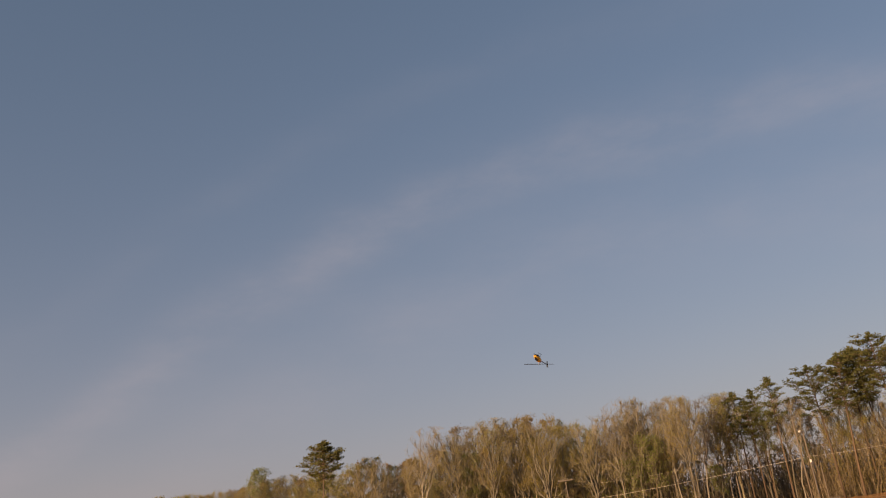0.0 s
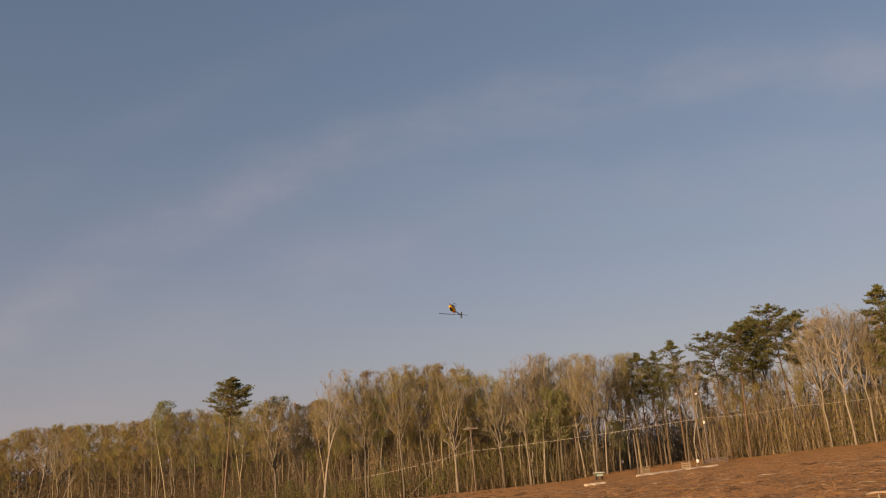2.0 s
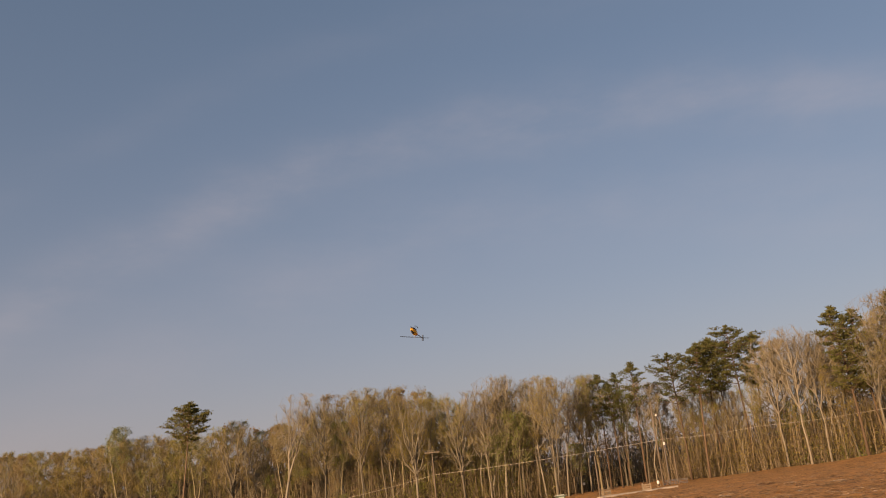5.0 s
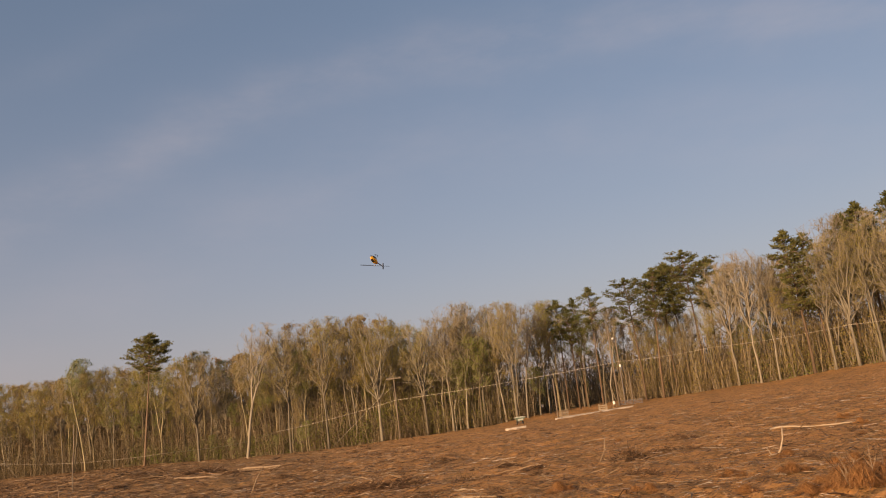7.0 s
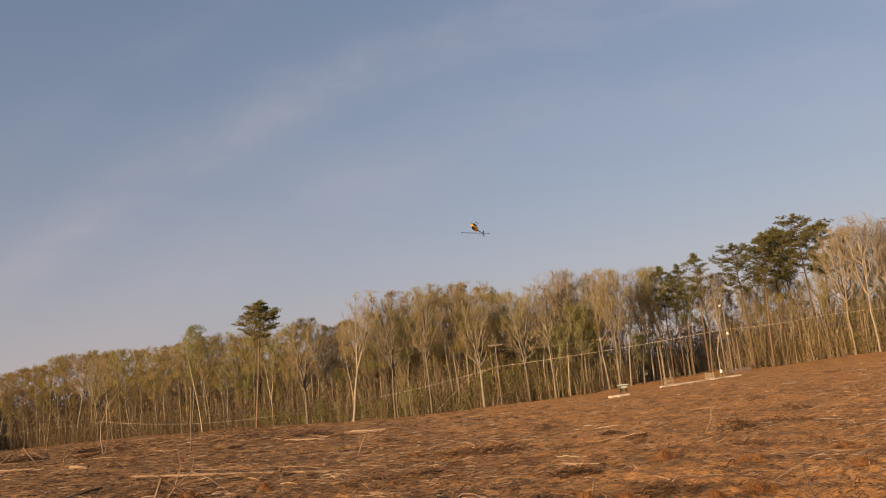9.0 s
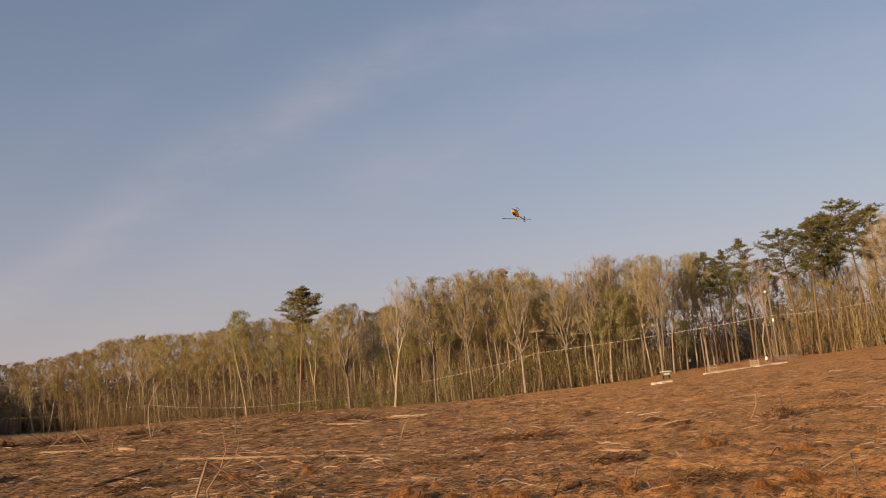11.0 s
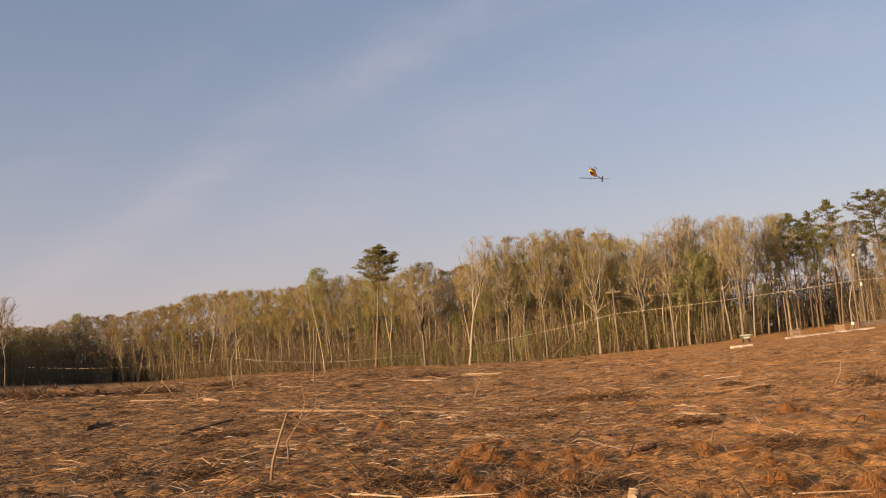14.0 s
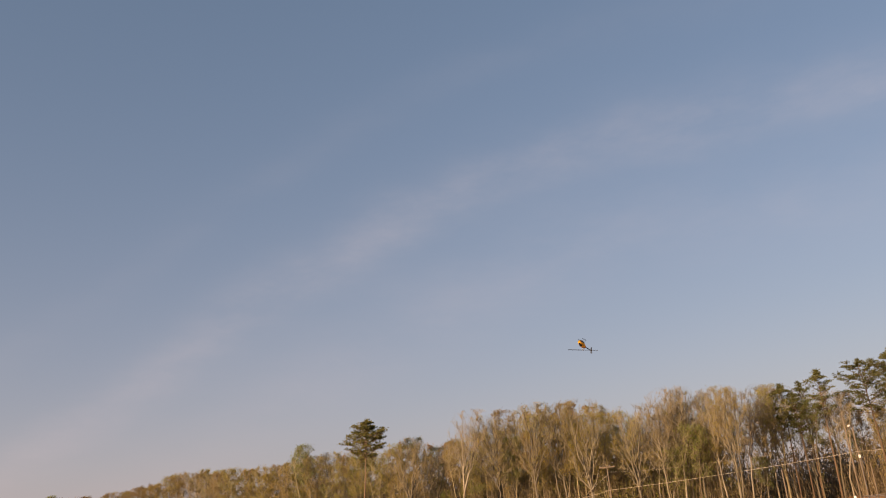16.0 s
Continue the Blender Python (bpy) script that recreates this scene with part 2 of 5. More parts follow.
M_WHITE = material("white_paint", [(0.1, (0.62, 0.60, 0.56)), (0.5, (0.76, 0.75, 0.71)), (0.9, (0.82, 0.81, 0.78))], scale=3.0, rough=0.5, bump=0.05)
M_GREENPAINT = material("green_paint", [(0.1, (0.060, 0.095, 0.075)), (0.5, (0.100, 0.150, 0.120)), (0.9, (0.160, 0.210, 0.175))], scale=3.0, rough=0.45, bump=0.05)
M_BLACK = material("black_rubber", [(0.1, (0.012, 0.012, 0.013)), (0.9, (0.035, 0.034, 0.034))], scale=5.0, rough=0.7, bump=0.05)
M_STEEL = material("galvanised_steel", [(0.1, (0.18, 0.18, 0.19)), (0.9, (0.32, 0.32, 0.33))], scale=4.0, rough=0.45, bump=0.05, metal=0.7)
M_CRATE = material("crate_board", [(0.1, (0.126, 0.098, 0.066)), (0.5, (0.203, 0.164, 0.115)), (0.9, (0.280, 0.234, 0.175))], scale=3.0, island=0.5)


# ---------- mesh helpers ----------
class Acc:
    """Gathers corners and faces of one mesh."""

    def __init__(self):
        self.v, self.f = [], []

    def tube(self, pts, radii, sides=5, cap=True):
        base = len(self.v)
        k = len(pts)
        for i, p in enumerate(pts):
            a = pts[min(i + 1, k - 1)] - pts[max(i - 1, 0)]
            a = a.normalized() if a.length > 1e-6 else Vector((0, 0, 1))
            u = a.cross(Vector((0.31, 0.95, 0.05)))
            u = u.normalized() if u.length > 1e-3 else Vector((1, 0, 0))
            w = a.cross(u)
            for s in range(sides):
                g = 2 * math.pi * s / sides
                self.v.append(p + (u * math.cos(g) + w * math.sin(g)) * radii[i])
        for i in range(k - 1):
            for s in range(sides):
                b, c = base + i * sides + s, base + i * sides + (s + 1) % sides
                self.f.append((b, c, c + sides, b + sides))
        if cap:
            self.f.append(tuple(base + s for s in reversed(range(sides))))
            self.f.append(tuple(base + (k - 1) * sides + s for s in range(sides)))

    def leaf(self, p, size, rnd, long=1.0, way=None):
        base = len(self.v)
        a = way or Vector((rnd.gauss(0, 1), rnd.gauss(0, 1), rnd.gauss(0, 1)))
        a = a.normalized() if a.length > 1e-4 else Vector((1, 0, 0))
        b = a.cross(Vector((rnd.gauss(0, 1), rnd.gauss(0, 1), rnd.gauss(0, 1))))
        b = b.normalized() if b.length > 1e-4 else Vector((0, 0, 1))
        a, b = a * size * long * 0.5, b * size * 0.5
        if long > 1:
            self.v += [p - a, p + b * 0.8, p + a, p - b * 0.8]
            self.f.append((base, base + 1, base + 2, base + 3))
        else:
            self.v += [p - a, p + b * 1.2, p + a]
            self.f.append((base, base + 1, base + 2))

    def box(self, lo, hi, m=None):
        base = len(self.v)
        for x in (lo[0], hi[0]):
            for y in (lo[1], hi[1]):
                for z in (lo[2], hi[2]):
                    p = Vector((x, y, z))
                    self.v.append(m @ p if m else p)
        for q in ((0, 1, 3, 2), (4, 6, 7, 5), (0, 4, 5, 1), (2, 3, 7, 6), (0, 2, 6, 4), (1, 5, 7, 3)):
            self.f.append(tuple(base + i for i in q))

    def mesh(self, name, mat, smooth=False):
        me = bpy.data.meshes.new(name)
        me.from_pydata([tuple(p) for p in self.v], [], self.f)
        me.materials.append(mat)
        if smooth:
            me.polygons.foreach_set("use_smooth", [True] * len(me.polygons))
        me.update()
        return me


def part(name, acc, mat, parent, label="", smooth=False, matrix=None):
    """One mesh object, a part of its thing."""
    ob = new(name, acc.mesh(name, mat, smooth) if isinstance(acc, Acc) else acc)
    ob.parent = parent
    if matrix is not None:
        ob.matrix_local = matrix
    return tagged(ob, label)


def thing(name, label, category, group="", kind="", m=None):
    ob = new(name)
    ob.empty_display_size = 0.2
    if m is not None:
        ob.matrix_world = m
    return tagged(ob, label, category, group, kind)


# ---------- the lie of the land ----------
# left of -40 the wood's edge is drawn in so unseen trees cast shade
AZ_T = (-180, -75, -60, -52, -44, -38.5, -31, -27, -20, -13, -8, -3, 2, 7, 12, 17, 21, 26, 33, 45, 60, 180)
DIST_T = (230, 190, 200, 212, 226, 262, 283, 255, 207, 180, 165, 146, 140, 140, 143, 145, 142, 135, 126, 120, 130, 260)
RISE_T = (0, 2, 3, 4.4, 5.0, 4.9, 2.95, 1.95, 1.7, 1.15, 0.45, 0.1, 0.3, 0.6, 0.9, 1.5, 1.8, 2.1, 2.9, 3.5, 2, 0)


def smooth_noise(x, y, seed):
    """Value noise over the plane, from -1 to 1."""
    xi, yi = np.floor(x), np.floor(y)
    u, w = x - xi, y - yi
    u, w = u * u * (3 - 2 * u), w * w * (3 - 2 * w)

    def h(a, b):
        s = np.sin(a * 127.1 + b * 311.7 + seed * 74.7) * 43758.5453
        return (s - np.floor(s)) * 2 - 1

    return (h(xi, yi) * (1 - u) + h(xi + 1, yi) * u) * (1 - w) + (h(xi, yi + 1) * (1 - u) + h(xi + 1, yi + 1) * u) * w


def land(x, y):
    """Height of the ground, without the small clods."""
    x, y = np.asarray(x, float), np.asarray(y, float)
    r = np.hypot(x, y)
    az = np.degrees(np.arctan2(x, y))
    d, rise = np.interp(az, AZ_T, DIST_T), np.interp(az, AZ_T, RISE_T)
    t = np.clip(r / d, 0, 1.6)
    near = np.clip((r - 4) / 20, 0, 1)
    z = rise * t ** 1.6
    yard = np.clip((az - 8.5) / 3, 0, 1) * np.clip((20 - az) / 3, 0, 1)
    z = z + 0.48 * yard * np.clip((r - 126) / 22, 0, 1)
    z = z + near * (0.10 * smooth_noise(x / 7, y / 7, 1) + 0.05 * smooth_noise(x / 2.7, y / 2.7, 2))
    return z


def clods(x, y):
    r = np.hypot(x, y)
    k = np.clip((r - 2) / 4, 0, 1) * np.clip((170 - r) / 40, 0, 1)
    rough = 0.5 + 0.5 * smooth_noise(x / 2.3, y / 2.3, 6)
    far = np.clip((r - 22) / 25, 0, 1)
    return k * (far * (0.09 * np.abs(smooth_noise(x / 1.15, y / 1.15, 7)) + 0.065 * smooth_noise(x / 0.55, y / 0.55, 8) - 0.03) + 0.045 * smooth_noise(x / 0.8, y / 0.8, 3) + (0.05 + 0.08 * rough) * np.abs(smooth_noise(x / 0.33, y / 0.33, 4)) + 0.03 * smooth_noise(x / 0.13, y / 0.13, 5))


def at(az, r, up=0.0):
    """The place at that bearing (degrees, to the right) and distance, on the ground."""
    x, y = r * math.sin(radians(az)), r * math.cos(radians(az))
    return Vector((x, y, float(land(x, y)) + up))


def edge(az):
    return float(np.interp(az, AZ_T, DIST_T))


def build_ground():
    az = np.concatenate([np.arange(-180, -48, 6.0), np.arange(-48, 48.01, 0.3), np.arange(54, 180, 6.0)])
    rad = np.concatenate([[0.4, 1.2, 2.4, 4.0], np.geomspace(6, 34, 165), np.geomspace(34.8, 175, 190), np.geomspace(190, 4200, 14)])
    A, Rr = np.meshgrid(np.radians(az), rad)
    X, Y = Rr * np.sin(A), Rr * np.cos(A)
    Z = land(X, Y) + clods(X, Y)
    n, k = A.shape
    verts = np.stack([X, Y, Z], -1).reshape(-1, 3).tolist()
    faces = []
    for i in range(n - 1):
        for j in range(k):
            a, b = i * k + j, i * k + (j + 1) % k
            faces.append((a, b, b + k, a + k))
    verts.append([0, 0, 0])
    faces += [(len(verts) - 1, (j + 1) % k, j) for j in range(k)]
    me = bpy.data.meshes.new("ground")
    me.from_pydata(verts, [], faces)
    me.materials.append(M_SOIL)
    me.polygons.foreach_set("use_smooth", [True] * len(me.polygons))
    me.update()
    ob = new("ground", me)
    bm = bmesh.new()
    bm.from_mesh(me)
    bmesh.ops.recalc_face_normals(bm, faces=bm.faces)
    bm.to_mesh(me)
    bm.free()
    return tagged(ob, "reddish brown cleared soil strewn with logging slash", "ground", kind="structure")


build_ground()


# ---------- trees ----------
def bent(p, way, length, steps, rnd, wander=0.12, lift=0.0):
    pts, d = [p.copy()], way.normalized()
    for _ in range(steps):
        d = (d + Vector((rnd.gauss(0, wander), rnd.gauss(0, wander), rnd.gauss(0, wander) + lift))).normalized()
        pts.append(pts[-1] + d * (length / steps))
    return pts


TOP = {}  # height of each tree's highest twig


def arc(p, q, rise, k):
    """A limb that leaves steeply and bows out to its end."""
    c = p.lerp(q, 0.45) + Vector((0, 0, rise))
    return [p * (1 - t) ** 2 + c * 2 * t * (1 - t) + q * t * t for t in (i / k for i in range(k + 1))]


def hardwood(seed, tall, leaves, leaf_size, bole=0.45, spread=3.4, girth=0.17, fork=0.0, limbs=11, boughs=6, twigs=6, bark=M_BARK, leaf_mat=M_LEAF, name="tree", label="", group="woodland trees", lean_x=0.0, crook=1.0, stout=1.0, thin=0.0, vase=0.0):
    """A woodland hardwood in early leaf: a long bole, ascending limbs and a domed crown of fine twigs."""
    rnd = random.Random(seed)
    wood, twig, crown = Acc(), Acc(), Acc()
    low, deep_crown = tall * bole, tall * (1 - bole)
    shift = Vector((lean_x, rnd.gauss(0, 0.02), 0))

    def reach(z):
        u = max(0.0, min(1.0, (z - low) / deep_crown))
        return spread * ((u / 0.62) ** 0.6 if u < 0.62 else math.sqrt(max(0.0, 1 - ((u - 0.62) / 0.38) ** 2)))

    def keep(p, slack=0.35):
        """Draw a point back under the crown's dome."""
        p.z = min(p.z, tall - abs(rnd.gauss(0, 0.35)))
        axis = shift * p.z
        out = Vector((p.x - axis.x, p.y - axis.y, 0))
        r = reach(p.z) * (1 + thin * rnd.random()) + slack * rnd.uniform(0.2, 1.8)
        if out.length > r:
            out *= r / out.length
            p.x, p.y = axis.x + out.x, axis.y + out.y
        return p

    # the bole, single or parted low down
    stems, k = [], 9
    if fork:
        root = bent(Vector((0, 0, -0.3)), Vector((lean_x, shift.y, 1)), tall * fork + 0.3, 4, rnd, 0.015 * crook)
        wood.tube(root, [girth * (1.25 - 0.1 * q) if q else girth * 1.5 for q in range(5)], 7)
        for side in (-1, 1):
            top = Vector((side * spread * rnd.uniform(0.3, 0.5), rnd.gauss(0, 0.4), tall * rnd.uniform(0.84, 0.93))) + shift * tall
            stems.append([p + Vector((rnd.gauss(0, 0.05 * crook), rnd.gauss(0, 0.05), 0)) for p in arc(root[-1], top, tall * 0.06, k)])
            wood.tube(stems[-1], [girth * 0.82 * (1 - 0.88 * q / k) + 0.015 for q in range(k + 1)], 6)
    else:
        up = bent(Vector((0, 0, -0.3)), Vector((lean_x + rnd.gauss(0, 0.012), shift.y, 1)), tall * 0.9, k, rnd, 0.034 * crook, 0.012)
        wood.tube(up, [girth * (1.35 if q == 0 else 1) * (1 - 0.9 * q / k) + 0.015 for q in range(k + 1)], 7)
        stems.append(up)

    boughs_all = []
    for n in range(limbs):
        up = stems[n % len(stems)]
        u = ((n + rnd.random()) / limbs) ** 0.75
        turn = n * 2.4 + rnd.uniform(-0.5, 0.5)
        z = low + deep_crown * (0.25 + 0.74 * u)
        r = reach(z) * rnd.uniform(0.6, 1.0)
        end = Vector((math.cos(turn) * r, math.sin(turn) * r, z)) + shift * z
        src_z = max(low * 0.7, z - 0.5 - r * rnd.uniform(0.45, 1.3))
        src_z += (min(src_z, low * rnd.uniform(0.8, 1.1)) - src_z) * vase
        src = min(range(len(up) - 1), key=lambda q: abs(up[q].z - src_z))
        src = up[src].lerp(up[src + 1], rnd.random() * 0.5)
        if end.z < src.z + 0.8:
            end.z = src.z + 0.8
        limb = arc(src, end, (end - src).length * 0.16, 5)
        for q in range(1, 5):
            limb[q] += Vector((rnd.gauss(0, 0.16), rnd.gauss(0, 0.16), rnd.gauss(0, 0.12))) * crook
        size = 0.056 * stout * (0.6 + 0.4 * (end - src).length / 6)
        wood.tube(limb, [size * (1 - 0.8 * q / 5) for q in range(6)], 4, cap=False)
        boughs_all.append(limb[2:])
        for _ in range(boughs):
            q = rnd.choice((1, 2, 3, 3, 4, 4))
            a = limb[q].lerp(limb[q + 1], rnd.random())
            out = (a - shift * a.z).normalized()
            d = Vector((out.x * 1.3 + rnd.gauss(0, 0.7), out.y * 1.3 + rnd.gauss(0, 0.7), 0.75 + rnd.gauss(0, 0.45))).normalized()
            b = keep(a + d * rnd.uniform(1.0, 2.7))
            bough = arc(a, b, 0.2, 3)
            wood.tube([bough[0], bough[1], bough[3]], [0.024 * stout, 0.018 * stout, 0.010], 3, cap=False)
            boughs_all.append(bough)
    for up in stems:
        boughs_all += [up[-3:], up[-4:]]
    tips = []
    heart = Vector((0, 0, low + 0.2 * deep_crown))
    for bough in boughs_all:
        for _ in range(twigs):
            q = rnd.randint(0, len(bough) - 2)
            a = bough[q].lerp(bough[q + 1], rnd.random())
            out = (a - heart - shift * a.z).normalized()
            d = (out * 0.9 + Vector((rnd.gauss(0, 0.6), rnd.gauss(0, 0.6), rnd.gauss(0.35, 0.45)))).normalized()
            b = keep(a + d * rnd.uniform(0.5, 1.5))
            twig.tube([a, b], [0.018, 0.007], 3, cap=False)
            tips.append((a, b))
    for up in stems:
        for _ in range(14):
            h = rnd.uniform(0.12, bole + 0.1)
            q = min(int(h * k), k - 1)
            a = up[q].lerp(up[q + 1], rnd.random())
            b = a + Vector((rnd.gauss(0, 0.9), rnd.gauss(0, 0.9), rnd.gauss(0.5, 0.35)))
            twig.tube([a, b], [0.018, 0.006], 3, cap=False)
            if rnd.random() < 0.6:
                tips.append((a, b))
    for _ in range(leaves):
        a, b = rnd.choice(tips)
        p = a.lerp(b, rnd.uniform(0.15, 1.1)) + Vector((rnd.gauss(0, 0.22), rnd.gauss(0, 0.22), rnd.gauss(0, 0.18)))
        crown.leaf(p, leaf_size * rnd.uniform(0.6, 1.35), rnd)
    tree = thing(name, label, "tree", group)
    TOP[tree.name] = max(p.z for p in twig.v)
    part("trunk", wood, bark, tree, smooth=True)
    tagged(part("twig_canopy", twig, M_TWIG, tree), kind="stuff")
    if leaves:
        tagged(part("crown", crown, leaf_mat, tree, "thin haze of small spring leaves"), kind="stuff")
    return tree


def pine(seed, tall, clear=0.62, wide=3.6, branches=34, tufts=7, blades=9, girth=0.2, label="", name="pine_tree", bark=M_PINEBARK, rise=(0.0, 0.4), dome=0.5, lean_x=0.0):
    """A tall pine with a bare bole and a ragged crown of flat needle plates."""
    rnd = random.Random(seed)
    wood, crown = Acc(), Acc()
    k = 10
    up = bent(Vector((0, 0, -0.3)), Vector((lean_x, rnd.gauss(0, 0.015), 1)), tall * 0.97, k, rnd, 0.012, 0.004)
    wood.tube(up, [girth * (1.25 if i == 0 else 1) * (1 - 0.88 * i / k) + 0.015 for i in range(k + 1)], 7)
    for _ in range(8):
        h = rnd.uniform(clear * 0.5, clear)
        j = int(h * k)
        g = rnd.uniform(0, 6.28)
        stub = bent(up[j].lerp(up[j + 1], rnd.random()), Vector((math.cos(g), math.sin(g), 0.1)), rnd.uniform(0.4, 1.6), 2, rnd, 0.2)
        wood.tube(stub, [0.035, 0.025, 0.01], 3, cap=False)
    for i in range(branches):
        c = (i + rnd.random()) / branches
        h = clear + (0.99 - clear) * c
        j = min(int(h * k), k - 1)
        p = up[j].lerp(up[j + 1], h * k - j)
        g = i * 2.4 + rnd.uniform(-0.6, 0.6)
        shape = (0.75 + 0.25 * c / dome) if c < dome else max(0.1, 1 - ((c - dome) / (1 - dome)) ** 2.2)
        ln = wide * shape * rnd.uniform(0.55, 1.15)
        br = bent(p, Vector((math.cos(g), math.sin(g), rnd.uniform(*rise))), ln, 4, rnd, 0.10, 0.07)
        wood.tube(br, [0.065, 0.05, 0.035, 0.022, 0.01], 4, cap=False)
        for t in range(tufts):
            q = rnd.choice((1, 2, 2, 3, 3, 3))
            e = br[q].lerp(br[q + 1], rnd.random())
            side = Vector((-math.sin(g), math.cos(g), 0)) * rnd.gauss(0, 0.16 * ln)
            tip = e + side + Vector((rnd.gauss(0, 0.15), rnd.gauss(0, 0.15), abs(side.length) * 0.25 + rnd.uniform(0.0, 0.2)))
            wood.tube([e, tip], [0.02, 0.008], 3, cap=False)
            for _ in range(blades):
                d = Vector((rnd.gauss(0, 1), rnd.gauss(0, 1), rnd.gauss(0.55, 0.55)))
                crown.leaf(tip + Vector((d.x * 0.22, d.y * 0.22, d.z * 0.12)), rnd.uniform(0.11, 0.2), rnd, 2.6, d)
    for _ in range(5 * blades):
        d = Vector((rnd.gauss(0, 0.6), rnd.gauss(0, 0.6), rnd.uniform(0.3, 1.3)))
        crown.leaf(up[-1] + d * 0.35, rnd.uniform(0.11, 0.2), rnd, 3.0, d)
    tree = thing(name, label, "tree", "pines")
    TOP[tree.name] = up[-1].z + 0.5
    part("trunk", wood, bark, tree, smooth=True)
    tagged(part("crown", crown, M_NEEDLE, tree, "dark green needle tufts"), kind="stuff")
    return tree


def stand(tree, place, turn=0.0, size=1.0):
    tree.matrix_world = Matrix.Translation(place) @ Matrix.Rotation(turn, 4, "Z") @ Matrix.Scale(size, 4)
    return tree


def repeat(tree, place, turn, size):
    ob = copy_thing(tree, Matrix.Translation(place) @ Matrix.Rotation(turn, 4, "Z"))
    ob.scale = (size, size, size)
    return ob


# the skyline of the hardwoods: bearing and height angle from the eye
SKY_AZ = (-75, -45, -36.5, -33, -31.2, -29, -27.5, -25.5, -24.4, -22, -18.5, -15, -13.5, -10, -7.7, -6.4, -4, -2, 2, 3, 6, 7, 9, 10.5, 11.5, 13, 15, 18, 22, 23.5, 24.4, 26, 27.6, 29, 30, 32, 45)
SKY_EL = (4.2, 4.2, 4.1, 3.9, 4.4, 4.35, 4.6, 4.9, 5.4, 5.5, 5.4, 6.0, 6.1, 6.5, 5.9, 6.5, 7.6, 7.8, 7.75, 7.5, 7.0, 7.9, 7.65, 7.55, 7.1, 7.4, 6.8, 6.4, 6.7, 7.5, 8.0, 8.1, 7.8, 8.0, 8.8, 9.4, 9.5)


def fitting(tree, place, az, share):
    """The size at which a tree reaches that share of the skyline's height."""
    d = math.hypot(place.x, place.y)
    el = float(np.interp(az, SKY_AZ, SKY_EL))
    return (EYE + d * math.tan(radians(el)) - place.z) * share / TOP[tree.name]


BROWN = "slender woodland hardwood just breaking into olive leaf"
BARE = "nearly bare woodland hardwood with grey-brown twigs"
front = [
    hardwood(11, 20.0, 4300, 0.17, 0.36, 3.4, 0.15, crook=1.5, label=BROWN),
    hardwood(12, 20.0, 4600, 0.17, 0.30, 3.9, 0.17, crook=1.7, vase=0.5, label=BROWN, bark=M_TANBARK),
    hardwood(13, 20.0, 3600, 0.17, 0.44, 2.8, 0.12, crook=1.4, leaf_mat=M_BUD, label="slender woodland hardwood in brown bud"),
    hardwood(14, 20.0, 4300, 0.17, 0.36, 3.8, 0.16, fork=0.24, vase=0.4, label="forked woodland hardwood in thin olive leaf"),
    hardwood(15, 20.0, 1300, 0.12, 0.38, 3.7, 0.14, boughs=8, twigs=7, bark=M_PALE, crook=1.8, stout=1.9, thin=0.35, vase=0.4, label=BARE),
    hardwood(16, 20.0, 4200, 0.17, 0.28, 3.2, 0.14, crook=1.4, leaf_mat=M_GREENLEAF, label="woodland hardwood in fresh yellow-green leaf"),
    hardwood(17, 20.0, 1900, 0.13, 0.36, 4.0, 0.15, fork=0.22, boughs=7, twigs=7, bark=M_TANBARK, crook=2.2, stout=1.8, thin=0.3, vase=0.5, label="crooked woodland hardwood in thin leaf"),
    hardwood(18, 20.0, 3300, 0.17, 0.24, 2.9, 0.11, crook=2.0, label="slim understorey hardwood in olive leaf"),
]
back = [
    hardwood(21, 20.0, 4600, 0.175, 0.26, 3.6, 0.13, boughs=4, twigs=4, label=BROWN),
    hardwood(22, 20.0, 4400, 0.165, 0.22, 4.0, 0.14, boughs=4, twigs=4, label=BROWN),
    hardwood(23, 20.0, 4400, 0.175, 0.32, 3.2, 0.12, boughs=4, twigs=4, leaf_mat=M_BUD, label="slender woodland hardwood in brown bud"),
    hardwood(24, 20.0, 1300, 0.15, 0.30, 3.7, 0.14, boughs=6, twigs=6, bark=M_PALE, crook=1.6, stout=1.7, thin=0.35, label=BARE),
]

deep = [
    hardwood(25, 20.0, 1150, 0.42, 0.24, 4.2, 0.14, limbs=7, boughs=3, twigs=3, leaf_mat=M_DUSK),
    hardwood(26, 20.0, 1100, 0.42, 0.22, 4.0, 0.13, limbs=7, boughs=3, twigs=3, leaf_mat=M_DUSK),
]


